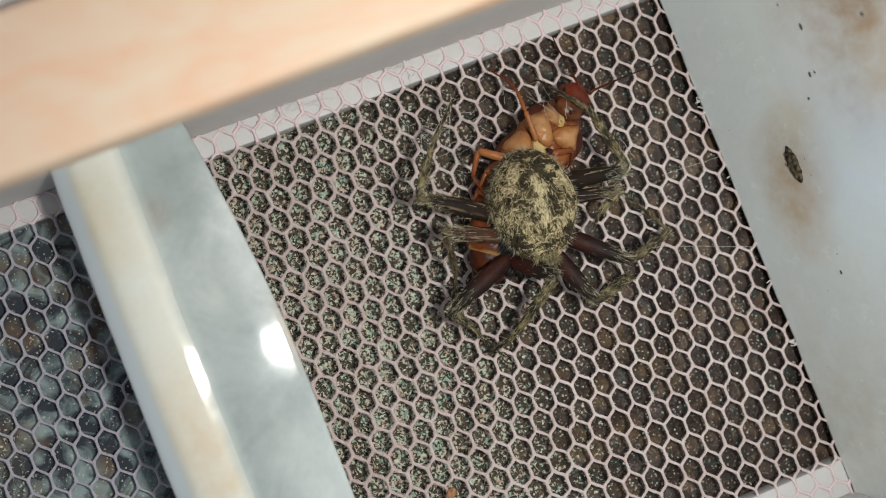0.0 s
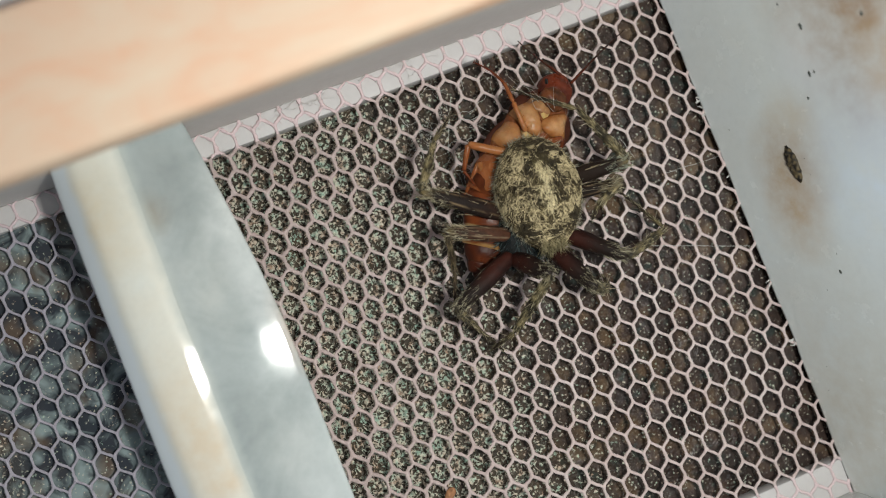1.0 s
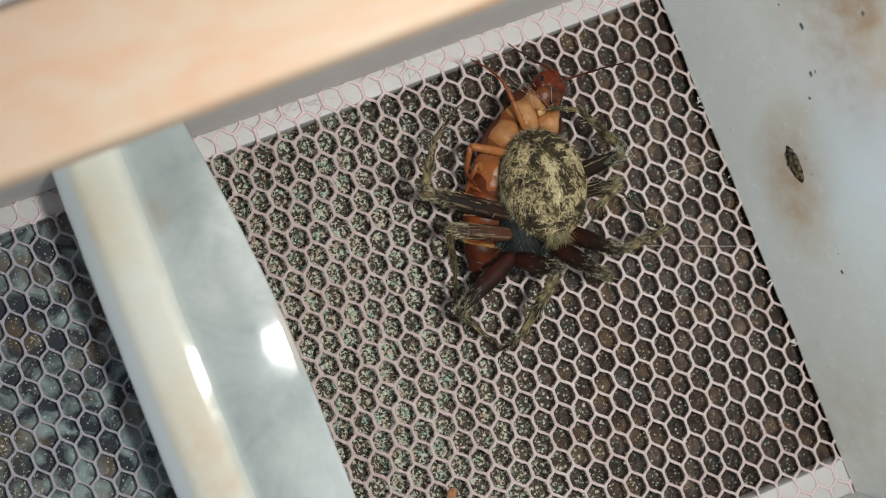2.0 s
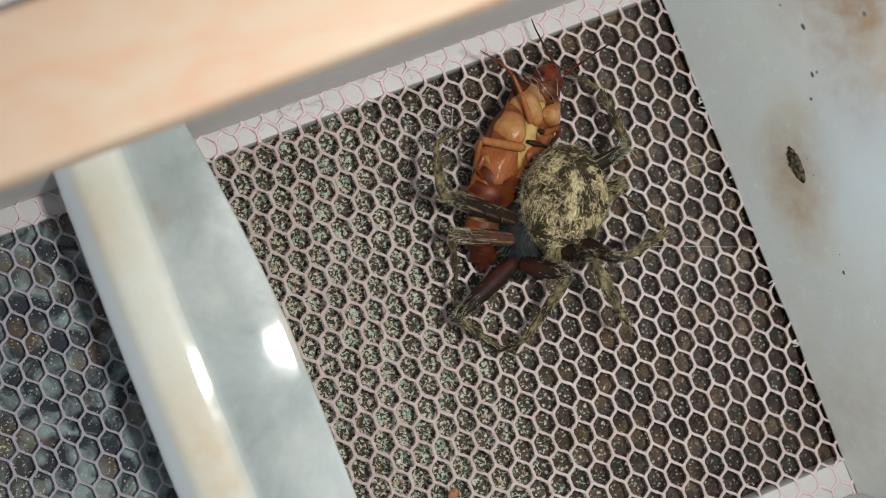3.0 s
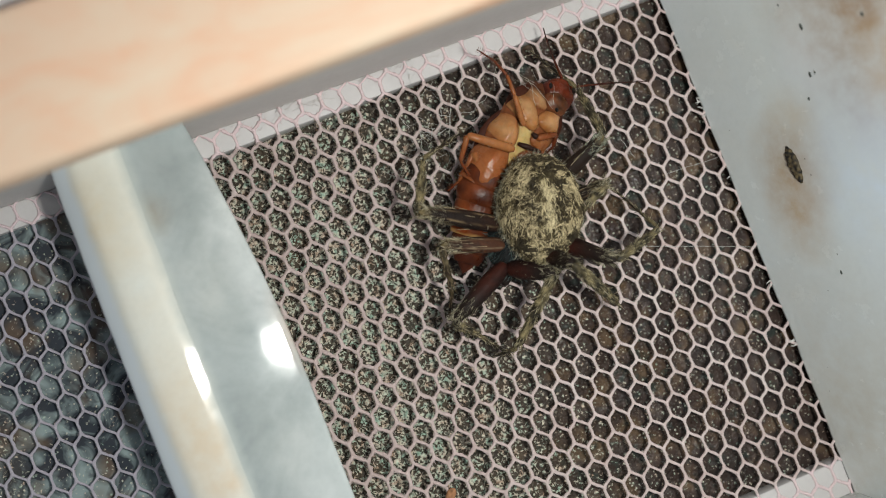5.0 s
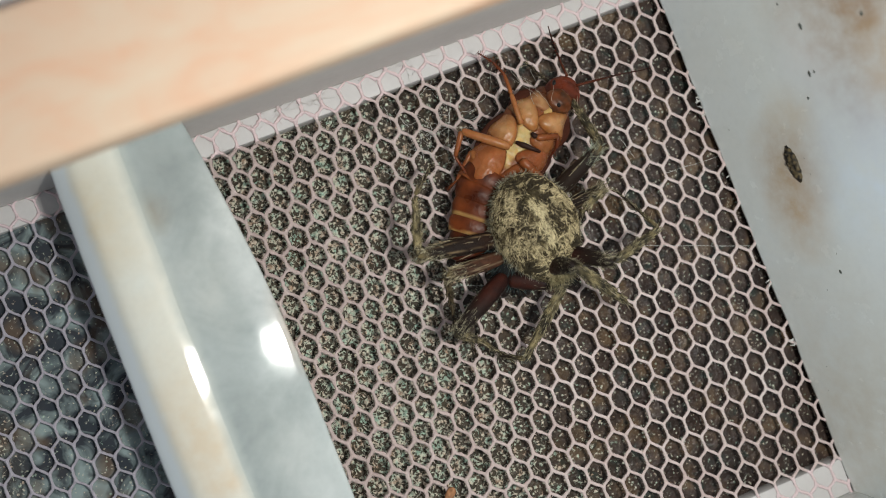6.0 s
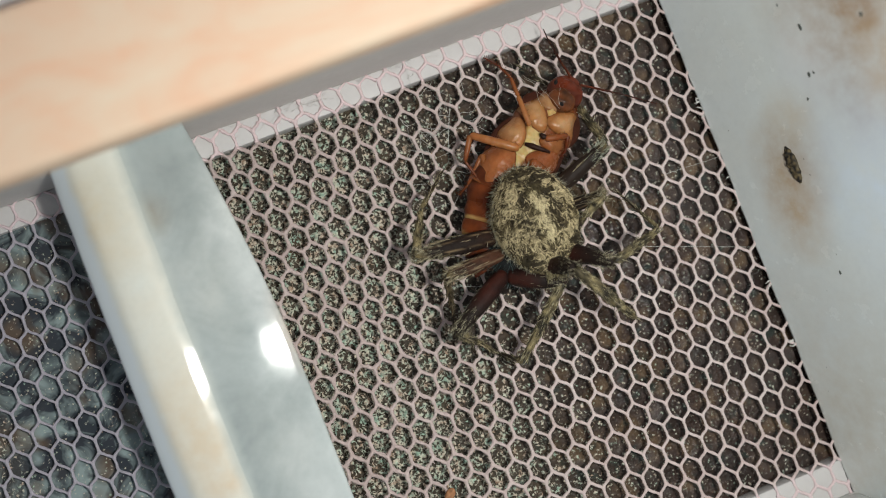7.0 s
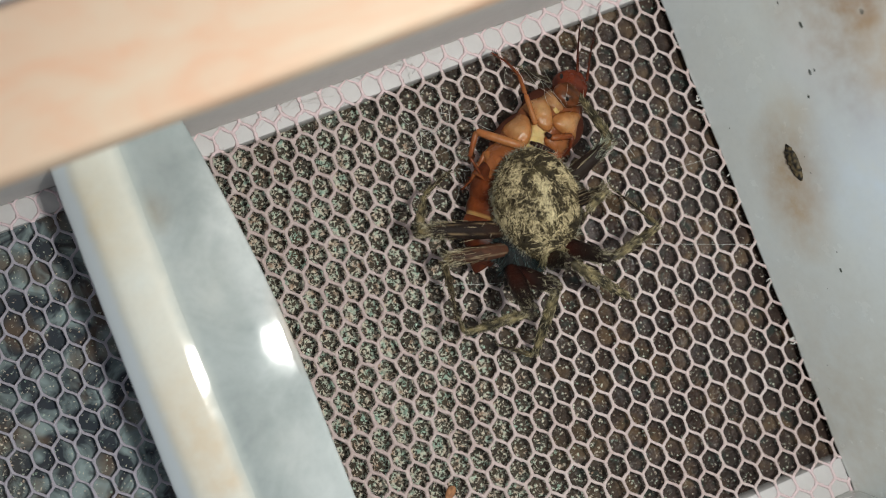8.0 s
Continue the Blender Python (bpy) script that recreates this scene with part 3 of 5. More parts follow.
        if rnd.random() < 0.85:
            hair(bm, lay, p * 0.985, out, rnd.uniform(0.3, 0.9), rnd.uniform(0.014, 0.026), tn)
        else:
            lock(bm, lay, p * 0.97, out, rnd.uniform(0.4, 1.0), rnd.uniform(0.020, 0.034), tn, 0.45, rnd.random() * 90)
    for _ in range(420):
        p = Vector((rnd.uniform(-0.9, 0.9), -AB[1] * 0.93 + rnd.uniform(-0.1, 0.6), 6.0 + rnd.uniform(-1.2, 0.9)))
        hair(bm, lay, p, (rnd.uniform(-0.7, 0.7) + p.x * 0.5, -1, rnd.uniform(-0.5, 0.2)), rnd.uniform(0.6, 1.5), 0.03,
             blend((0.22, 0.18, 0.09), (0.54, 0.47, 0.28), rnd.random()))
    return part("abdomen", bm, FUR, spider, "hairy straw and olive mottled abdomen with a pale cross")


def build_cephalothorax(spider):
    bm = bmesh.new()
    lay = tone_layer(bm)
    rnd = random.Random(8)
    rings = []
    for i in range(25):
        v = -1 + 2 * i / 24
        r = max(0.05, math.sqrt(max(0, 1 - abs(v) ** 2.6))) * (1.0 + 0.16 * v)
        rings.append([(2.0 + 2.5 * r * math.cos(a), 2.2 + 3.3 * v, 3.3 + 1.6 * r * math.sin(a)) for a in (2 * math.pi * j / 28 for j in range(28))])
    loft(bm, lay, rings, lambda i, j, p: blend(DARK, BLUEBLACK, 0.5 + 0.5 * noise.noise(Vector(p) * 1.5)))
    for _ in range(700):
        a, v = rnd.uniform(0, math.pi), rnd.uniform(-1, 0.6)
        r = math.sqrt(max(0, 1 - abs(v) ** 2.6)) * (1.0 + 0.16 * v)
        p = (2.0 + 2.5 * r * math.cos(a), 2.2 + 3.3 * v, 3.3 + 1.6 * r * math.sin(a))
        hair(bm, lay, p, (math.cos(a) + rnd.uniform(-.5, .5), v + rnd.uniform(-.8, .3), 0.5 * math.sin(a)), rnd.uniform(0.4, 1.0), 0.028,
             blend((0.012, 0.026, 0.028), (0.17, 0.24, 0.23), rnd.random() ** 3))
    head = part("cephalothorax", bm, LEGSKIN, spider, "blue-black hairy head and thorax")
    for sx in (-0.75, 0.75):
        bm = bmesh.new()
        lay = tone_layer(bm)
        tube(bm, lay, [(2 + sx, -0.8, 3.0), (2 + sx * 1.3, -1.4, 2.4), (2 + sx * 1.2, -1.8, 1.5)], [0.55, 0.5, 0.2], DARK)
        part("chelicera", bm, LEGSKIN, head, "dark jaw")


# each leg: where it joins the body, lengths of its three joints, breadths, look of the thigh
LEGS = {
    "A": ((1.09, 3.47, 3.9), (0.74, 0.44, 0.22), "striped"),
    "B": ((0.99, 1.78, 3.9), (0.66, 0.34, 0.18), "straw"),
    "C": ((0.99, 0.10, 3.9), (0.78, 0.48, 0.20), "red"),
    "D": ((1.09, -0.30, 3.9), (0.80, 0.52, 0.26), "red"),
    "E": ((4.21, 0.89, 3.9), (0.78, 0.58, 0.24), "red"),
    "F": ((4.70, 2.28, 3.9), (0.76, 0.48, 0.17), "red"),
    "G": ((4.70, 6.34, 3.9), (0.72, 0.46, 0.22), "dark"),
    "H": ((4.70, 5.05, 3.9), (0.62, 0.44, 0.22), "striped"),
}


def thigh_tone(look_, f, a, n):
    edge = 0.5 + 0.5 * math.cos(5 * a + 0.8)
    if look_ == "red":
        c = blend(blend((0.016, 0.006, 0.005), (0.050, 0.013, 0.008), 0.35 + 0.5 * math.cos(2 * a + 2.2) + 1.2 * n), DARK, (f - 0.42) * 3.2 + 0.8 * n)
    elif look_ == "straw":
        c = blend(blend((0.11, 0.046, 0.026), (0.030, 0.016, 0.011), f * 1.2 + 1.6 * n), (0.30, 0.22, 0.14), (edge - 0.93 + 0.4 * n) * 8)
    elif look_ == "dark":
        c = blend((0.03, 0.018, 0.012), DARK, f)
    else:
        c = blend((0.040, 0.019, 0.012), DARK, f * 2.0 + n)
        c = blend(c, (0.26, 0.18, 0.10), (edge - 0.955 + 0.2 * n) * 12)
    return blend(c, STRAW, (f - 0.90) * 5 + 0.25 * n) if look_ != "red" else c


def shin_tone(f, n):
    band = 0.5 + 0.5 * math.sin(f * 12 + 1.5)
    return blend(blend((0.27, 0.21, 0.10), (0.44, 0.37, 0.20), 0.3 + n), BARK, 0.42 + 0.55 * band - 2.6 * n)


def toe_tone(f, n):
    return blend(blend(OLIVE, (0.020, 0.012, 0.009), f * 1.8), STRAW, 0.3 * n + (0.2 if f < 0.2 else 0))


def leg_joint(length, r, kind, look_, seed):
    """One joint of a leg along +z from its hinge, skin and bristles."""
    bm = bmesh.new()
    lay = tone_layer(bm)
    rnd = random.Random(seed)
    prof = {"thigh": lambda f: 0.62 + 0.50 * math.sin(math.pi * min(1, f * 0.95 + 0.12)) * (1 - 0.18 * f),
            "shin": lambda f: (0.66 + 0.26 * math.sin(math.pi * min(1, f * 1.15))) * (1 - 0.20 * f),
            "toe": lambda f: 1.05 - 0.72 * f}[kind]
    rings = []
    n_r = 16
    for i in range(n_r + 1):
        f = i / n_r
        cap = math.sqrt(max(0.02, 1 - (1 - min(1, f / 0.06)) ** 2)) * math.sqrt(max(0.02, 1 - (1 - min(1, (1 - f) / 0.06)) ** 2))
        rr = r * prof(f) * cap
        rings.append([(rr * math.cos(a), rr * 0.92 * math.sin(a), f * length) for a in (2 * math.pi * j / 30 for j in range(30))])

    def tone(f, a, p):
        n = 0.5 * noise.noise(Vector(p) * 2.3 + Vector((seed, 0, 0)))
        c = thigh_tone(look_, f, a, n) if kind == "thigh" else shin_tone(f, n) if kind == "shin" else toe_tone(f, n)
        # shin and foot of the straw leg darkened: shade put into their colour
        return blend(c, (0.035, 0.020, 0.012), 0.65) if look_ == "straw" and kind != "thigh" else c

    loft(bm, lay, rings, lambda i, j, p: tone(i / n_r, 2 * math.pi * j / 30, p))
    count = int({"thigh": 42, "shin": 66, "toe": 26}[kind] * length)
    tufts = max(2, round(length / 1.3))
    for _ in range(count):
        f, a = rnd.random() ** (0.4 if kind == "thigh" else 1.0), rnd.uniform(0, 2 * math.pi)
        if kind == "thigh" and f < 0.72 and rnd.random() < (0.80 if look_ == "red" else 0.94):
            continue
        if kind == "shin" and rnd.random() < 0.7:      # tufts with gaps between them
            f = min(0.98, max(0.02, (int(f * tufts) + 0.5) / tufts + rnd.gauss(0, 0.035)))
        rr = r * prof(f)
        p = Vector((rr * math.cos(a), rr * 0.92 * math.sin(a), f * length * 0.98))
        flare = rnd.uniform(0.05, 0.28) if rnd.random() < 0.82 else rnd.uniform(0.4, 0.9)
        way = Vector((math.cos(a) * flare, math.sin(a) * flare, 1))
        base = tone(f, a, p)
        tn = blend(base, (0.56, 0.60, 0.47) if look_ == "dark" else (0.58, 0.53, 0.36), rnd.random() ** ((2.6 - 1.2 * f) if kind == "thigh" else 2.0) * 0.85)
        if kind != "thigh":
            if rnd.random() < 0.13:
                lock(bm, lay, p, (way.x * 0.4, way.y * 0.4, 1), rnd.uniform(0.4, 0.9), rnd.uniform(0.026, 0.044), blend(base, (0.26, 0.19, 0.11) if look_ == "straw" else (0.50, 0.44, 0.28), rnd.uniform(0.2, 0.9)), 0.25, rnd.random() * 90)
                continue
            tn = blend(BARK, OLIVE, rnd.random()) if rnd.random() < 0.63 else blend(base, (0.30, 0.22, 0.13) if look_ == "straw" else (0.52, 0.45, 0.28), rnd.uniform(0.3, 1.0))
        hair(bm, lay, p, way, rnd.uniform(0.3, 0.75) * (0.6 + r * 0.4) * (1.3 if kind == "thigh" and f > 0.6 else 1), rnd.uniform(0.014, 0.032), tn)
    # long pale hairs lying flat along the thigh
    if kind == "thigh" and look_ != "red":
        for _ in range(20):
            f, a = rnd.uniform(0.28, 0.9) ** 0.8, rnd.uniform(0, 2 * math.pi)
            rr = r * prof(f) * 1.01
            p = Vector((rr * math.cos(a), rr * 0.92 * math.sin(a), f * length))
            hair(bm, lay, p, (0.06 * math.cos(a) + rnd.gauss(0, 0.05), 0.06 * math.sin(a) + rnd.gauss(0, 0.05), 1), min(rnd.uniform(1.2, 2.8), (1.06 - f) * length), rnd.uniform(0.02, 0.036),
                 blend((0.14, 0.11, 0.06), (0.46, 0.38, 0.24), rnd.random()))
    # a curled ruff round the knee
    if kind == "thigh":
        for _ in range(8 if look_ == "red" else 24):
            f, a = rnd.uniform(0.74, 0.97), rnd.uniform(0, 2 * math.pi)
            rr = r * prof(f)
            lock(bm, lay, (rr * math.cos(a), rr * 0.92 * math.sin(a), f * length), (0.25 * math.cos(a), 0.25 * math.sin(a), 1), rnd.uniform(0.5, 1.15), rnd.uniform(0.026, 0.044),
                 blend((0.24, 0.20, 0.12), (0.56, 0.62, 0.50) if look_ == "dark" else (0.64, 0.58, 0.42), rnd.random()), 0.4, rnd.random() * 90)
    # stout dark and pale spines
    for _ in range(int((0.9 if kind == 'thigh' else 2.0) * length)):
        f, a = rnd.uniform(0.1, 0.95), rnd.uniform(0, 2 * math.pi)
        rr = r * prof(f)
        p = Vector((rr * math.cos(a) * 0.95, rr * 0.9 * math.sin(a), f * length))
        hair(bm, lay, p, (math.cos(a), math.sin(a), rnd.uniform(0.3, 1.2)), rnd.uniform(0.7, 1.2), 0.04,
             blend(BARK, (0.5, 0.42, 0.3), rnd.random()))
    return bm


# where the spider's head end stands (seconds, x, y)
SPIDER_ROWS = [
    (0, 4.03, -2.54),
    (0.5, 3.89, -2.65),
    (1, 4.25, -2.5),
    (1.7, 4.42, -2.45),
    (2.8, 4.23, -2.87),
    (3, 4.33, -2.89),
    (3.5, 3.94, -2.63),
    (4, 3.36, -2.52),
    (4.7, 3.51, -2.76),
    (5.8, 3.01, -3.95),
    (6.5, 2.99, -4.13),
    (7, 3.16, -3.67),
    (7.5, 3.05, -3.34),
    (8, 3.59, -3.68),
]
# where its abdomen swings (seconds, x, y, turn)
BELLY_ROWS = [
    (0, 8.14, 0.54, -9.21),
    (0.5, 8.1, 1.24, -5.73),
    (1, 9.04, 1.37, -6.56),
    (1.5, 9.2, 2.11, -3.2),
    (1.7, 9.34, 2.01, -4.84),
    (2.8, 10.56, 1.06, -14.92),
    (3, 10.68, 0.02, -28.26),
    (3.2, 10.21, 1.0, -15.24),
    (3.5, 9.26, 0.93, -10.54),
    (4, 8.07, 1.12, -7.22),
    (4.5, 8.73, 0.17, -19.92),
    (4.7, 8.78, 0.25, -19.92),
    (5.8, 7.71, -1.4, 4.57),
    (6.2, 7.76, -1.39, 4.03),
    (6.5, 7.82, -1.52, 2.59),
    (7, 7.97, -0.85, 1.64),
    (7.5, 6.69, 0.45, 0.91),
    (7.7, 6.86, 0.5, -0.86),
    (8, 8.51, 0.37, -4.91),
]
# where the insect lies (seconds, x, y, turn, roll)
INSECT_ROWS = [
    (0, 7.22, 2.28, 34.32, 8),
    (0.5, 7.23, 2.83, 35.04, 8),
    (1, 6.8, 3.22, 37.51, 10),
    (1.7, 6.51, 3.34, 39.51, 18),
    (2.8, 7.0, 4.08, 43.24, 30),
    (3, 7.04, 4.19, 41.72, 32),
    (3.2, 6.92, 4.18, 37.15, 33),
    (3.5, 6.81, 4.17, 37.35, 31),
    (4, 6.35, 4.34, 37.94, 27),
    (4.7, 6.37, 4.31, 36.14, 25),
    (5.8, 6.26, 4.25, 30.84, 5),
    (6, 6.37, 4.2, 30.83, 4),
    (6.5, 6.48, 3.98, 30.49, 3),
    (7, 7.28, 3.66, 32.78, 0),
    (7.5, 6.88, 4.1, 32.51, 0),
    (8, 7.49, 3.63, 31.11, 5),
]
# the way of each leg (seconds, then x, y of knee, ankle and toe)
LEG_ROWS = {}
LEG_ROWS["A"] = [
    (0, -1.29, 4.66, 1.78, 8.72, 5.53, 12.26),
    (0.5, -1.54, 4.81, 1.87, 8.73, 5.84, 12.32),
    (1, -0.88, 4.97, 2.08, 8.89, 5.16, 11.22),
    (1.7, -0.89, 5.03, 1.94, 9.02, 5.6, 12.02),
    (2.8, -0.1, 4.05, 1.9, 8.49, 5.93, 9.52),
    (3, 0.2, 4.19, 1.71, 8.62, 5.47, 9.55),
    (3.2, -0.02, 4.27, 1.67, 8.44, 5.71, 9.46),
    (3.5, -1.09, 4.29, 1.2, 8.44, 5.74, 9.59),
    (4, -1.69, 4.69, 1.56, 8.6, 5.82, 9.56),
    (4.7, -1.47, 4.43, 1.11, 8.46, 5.62, 9.48),
    (5.8, -3.13, -0.02, -1.32, 4.99, 1.55, 7.36),
    (6.5, -3.15, 0.07, -1.36, 4.91, 1.51, 7.28),
    (7, -3.26, 0.12, -1.0, 3.9, 2.58, 6.72),
    (7.5, -3.97, 1.29, -0.65, 4.49, 3.08, 6.2),
    (8, -2.39, 1.85, -0.35, 4.84, 3.38, 6.38),
]
LEG_ROWS["B"] = [
    (0, -0.18, 1.2, -0.1, -2.29, -1.48, -4.94),
    (1, 0.08, 1.15, -0.23, -2.28, -1.23, -5.08),
    (1.7, 0.17, 1.42, -0.29, -2.25, -1.28, -5.04),
    (2.8, 0.22, 0.88, -0.26, -2.2, -1.41, -4.95),
    (3.5, -0.42, 1.04, -0.59, -2.59, -1.6, -5.39),
    (4, -0.92, 0.99, -0.77, -2.53, -1.77, -5.33),
    (4.7, -0.72, 0.9, -0.99, -3.02, -1.93, -5.28),
    (5.8, -1.38, -2.42, -1.5, -4.97, -2.01, -7.49),
    (7, -1.32, -2.38, -1.43, -4.93, -1.95, -7.45),
    (7.5, -1.99, -1.8, -1.13, -4.49, -0.72, -6.32),
    (8, -1.06, -1.12, -1.17, -4.18, -1.54, -6.75),
]
LEG_ROWS["C"] = [
    (0, -1.99, -5.35, -0.23, -7.66, 1.25, -10.5),
    (0.5, -1.95, -5.15, -0.36, -7.48, 1.35, -10.43),
    (1, -1.52, -5.36, -0.03, -7.5, 1.61, -10.41),
    (1.7, -1.37, -5.41, -0.06, -7.48, 1.56, -10.37),
    (2.8, -1.75, -5.84, -0.13, -8.24, 1.83, -10.6),
    (3.5, -1.84, -6.05, 0.02, -8.56, 2.04, -10.78),
    (4, -2.32, -5.7, -0.13, -8.2, 1.87, -10.72),
    (4.7, -2.21, -5.92, -0.05, -8.26, 1.94, -10.77),
    (5.8, -2.32, -7.18, 0.12, -9.17, 2.31, -12.06),
    (7, -2.23, -7.17, 0.12, -9.39, 2.16, -11.95),
    (7.2, 0.06, -7.48, -1.8, -7.99, -1.44, -6.05),
    (7.5, 3.49, -6.31, -0.99, -7.03, -0.18, -3.29),
    (8, 3.83, -6.66, -1.92, -7.46, -1.5, -4.58),
]
LEG_ROWS["D"] = [
    (0, 7.42, -5.72, 2.85, -9.64, 0.57, -10.51),
    (0.5, 6.23, -5.38, 2.51, -9.76, 0.37, -10.25),
    (1, 6.92, -5.43, 2.94, -9.45, 0.67, -10.31),
    (1.7, 7.48, -5.27, 2.79, -9.87, 1.1, -10.55),
    (2.8, 8.27, -6.03, 3.29, -10.08, 1.59, -10.5),
    (3.5, 8.97, -6.08, 3.6, -10.5, 1.59, -10.49),
    (4, 7.27, -5.12, 2.65, -10.04, 0.62, -10.74),
    (4.7, 7.04, -5.17, 2.3, -10.15, 0.65, -10.75),
    (5.8, 8.4, -6.72, 3.04, -11.92, 1.07, -11.03),
    (7, 7.99, -6.52, 2.53, -11.81, 1.32, -10.71),
    (7.5, 5.98, -5.75, 2.48, -11.76, 1.53, -10.77),
    (8, 6.97, -6.87, 3.8, -12.11, 1.18, -10.03),
]
LEG_ROWS["E"] = [
    (0, 10.28, -9.13, 12.75, -8.97, 12.73, -7.72),
    (0.5, 10.3, -8.61, 13.04, -8.86, 13.04, -7.56),
    (1, 10.25, -8.12, 12.98, -8.89, 13.04, -7.61),
    (1.7, 10.61, -7.38, 13.5, -7.8, 13.46, -6.91),
    (2.8, 10.28, -5.07, 11.25, -10.46, 11.53, -11.23),
    (3, 9.98, -5.09, 11.32, -11.98, 11.69, -12.68),
    (3.5, 9.94, -4.57, 11.6, -11.32, 11.91, -12.14),
    (4, 8.62, -4.33, 11.73, -9.14, 12.2, -9.86),
    (4.7, 8.43, -5.02, 11.66, -9.66, 12.12, -10.38),
    (5.8, 8.51, -5.35, 12.46, -10.02, 12.98, -10.66),
    (6.5, 8.54, -5.54, 12.45, -10.2, 12.97, -10.84),
    (7, 8.49, -5.53, 12.27, -11.23, 12.87, -11.9),
    (7.5, 7.27, -4.54, 11.76, -8.23, 12.45, -8.86),
    (8, 8.29, -5.16, 12.59, -9.8, 13.24, -10.37),
]
LEG_ROWS["F"] = [
    (0, 14.41, -7.01, 19.73, -6.07, 17.2, -0.75),
    (0.5, 13.92, -6.52, 19.02, -5.6, 17.44, -1.02),
    (1, 13.74, -6.52, 18.82, -5.6, 16.93, -0.71),
    (1.7, 12.92, -5.6, 18.18, -5.48, 16.4, -0.68),
    (2.8, 12.29, -6.23, 17.88, -5.65, 16.17, -0.91),
    (3, 12.25, -6.3, 17.8, -5.6, 16.41, -0.95),
    (3.5, 11.82, -4.95, 17.47, -5.28, 15.8, -0.57),
    (4, 11.93, -5.32, 17.46, -4.94, 16.35, -0.59),
    (4.7, 12.36, -6.24, 17.73, -5.26, 16.27, -0.54),
    (5.8, 11.93, -6.4, 17.44, -5.28, 16.04, -0.62),
    (7, 12.0, -6.36, 17.52, -5.24, 16.12, -0.57),
    (7.5, 10.8, -5.41, 16.72, -4.98, 15.97, -0.55),
    (8, 11.58, -6.17, 17.21, -5.13, 15.84, -0.75),
]
LEG_ROWS["G"] = [
    (0, 16.51, 0.54, 15.87, 6.75, 13.39, 11.54),
    (0.5, 16.28, 0.61, 15.55, 6.98, 12.0, 11.25),
    (1, 16.8, 1.17, 14.99, 7.07, 10.56, 11.19),
    (1.7, 16.48, 1.72, 15.06, 7.35, 9.53, 10.56),
    (2.8, 16.84, 2.45, 17.4, 5.83, 13.4, 9.11),
    (3, 17.34, 2.49, 17.87, 8.33, 14.95, 13.27),
    (3.2, 16.99, 2.57, 17.36, 8.93, 12.32, 12.02),
    (3.5, 16.76, 3.21, 16.08, 9.33, 13.89, 11.8),
    (3.8, 15.76, 0.79, 15.98, 6.95, 14.0, 10.97),
    (4, 15.51, -1.34, 15.23, 4.36, 10.85, 7.64),
    (4.2, 14.64, 0.55, 15.33, 6.86, 13.71, 10.77),
    (4.5, 16.42, 4.93, 17.38, 10.14, 15.84, 13.36),
    (4.7, 15.88, 4.29, 16.71, 9.45, 15.4, 12.94),
    (5.8, 15.32, 3.42, 15.65, 8.48, 14.6, 11.46),
    (6.5, 14.87, 2.73, 15.33, 7.67, 14.02, 10.9),
    (7, 16.15, 3.34, 16.18, 8.31, 14.46, 11.01),
    (7.5, 14.17, 3.37, 15.1, 7.93, 14.96, 10.85),
    (8, 16.3, 3.23, 16.23, 8.64, 14.02, 11.51),
]
LEG_ROWS["H"] = [
    (0, 16.0, -0.96, 13.64, -2.14, 12.79, -3.13),
    (0.5, 15.89, -1.02, 13.52, -2.2, 12.67, -3.2),
    (1, 15.71, -0.37, 13.45, -1.52, 12.64, -2.5),
    (1.7, 15.47, -0.34, 13.25, -1.49, 12.45, -2.46),
    (2.8, 15.59, -0.55, 13.33, -1.71, 12.52, -2.69),
    (3, 16.21, -0.39, 13.9, -1.56, 13.08, -2.54),
    (3.5, 14.61, -0.28, 12.4, -1.42, 11.61, -2.39),
    (4, 13.35, -1.4, 11.14, -2.54, 10.34, -3.51),
    (4.7, 14.44, 0.05, 12.22, -1.09, 11.43, -2.06),
    (5.8, 14.35, -0.15, 12.08, -1.29, 11.27, -2.27),
    (6.5, 14.25, -0.41, 11.99, -1.56, 11.18, -2.54),
    (7, 13.87, -0.79, 11.65, -1.93, 10.86, -2.9),
    (7.5, 12.77, -0.2, 10.6, -1.32, 9.82, -2.28),
    (8, 14.1, -0.59, 11.9, -1.73, 11.12, -2.69),
]
# how the head stretches out and tucks in (seconds, along, across)
HEAD_ROWS = [(0, 0.6, 0.1), (0.5, 0.1, 0.4), (1, 0.2, 0.2), (1.7, 0.2, 0.1), (2.8, -0.2, 0.3), (3.5, -0.5, -0.1), (4, -0.1, -0.2), (4.7, -0.3, -0.4), (5.8, 0.1, -0.2), (6.5, 0.4, -0.1), (7, 0.0, 0.1), (7.5, 0.2, -0.1), (8, 0.3, 0.3)]
# where the feelers point (seconds, heading, lift)
FEELER_ROWS = (
    [(0, 2.1, -0.12), (0.5, 30.74, -0.12), (1, 23.82, -0.12), (1.5, -6.04, -0.12), (2.8, 5.94, -0.12), (3.5, 34.82, -0.12), (4, -36.08, -0.12), (4.5, -20.11, -0.12), (4.7, -18.34, -0.12), (5.8, -6.28, -0.12), (6, -6.28, -0.12), (6.5, 45.65, -0.12), (7, -32.2, -0.12), (7.5, 29.98, -0.12), (7.7, -8.18, -0.12), (8, 56.84, -0.12), ],
    [(0, 95.23, -0.12), (1.7, 133.15, -0.12), (2.8, 95.23, -0.12), (4.7, 86.88, -0.12), (5.8, 86.88, -0.12), (6.5, 90.33, -0.12), (7, 96.5, -0.12), (7.5, 79.61, -0.12), (8, 62.42, -0.12), ],
)



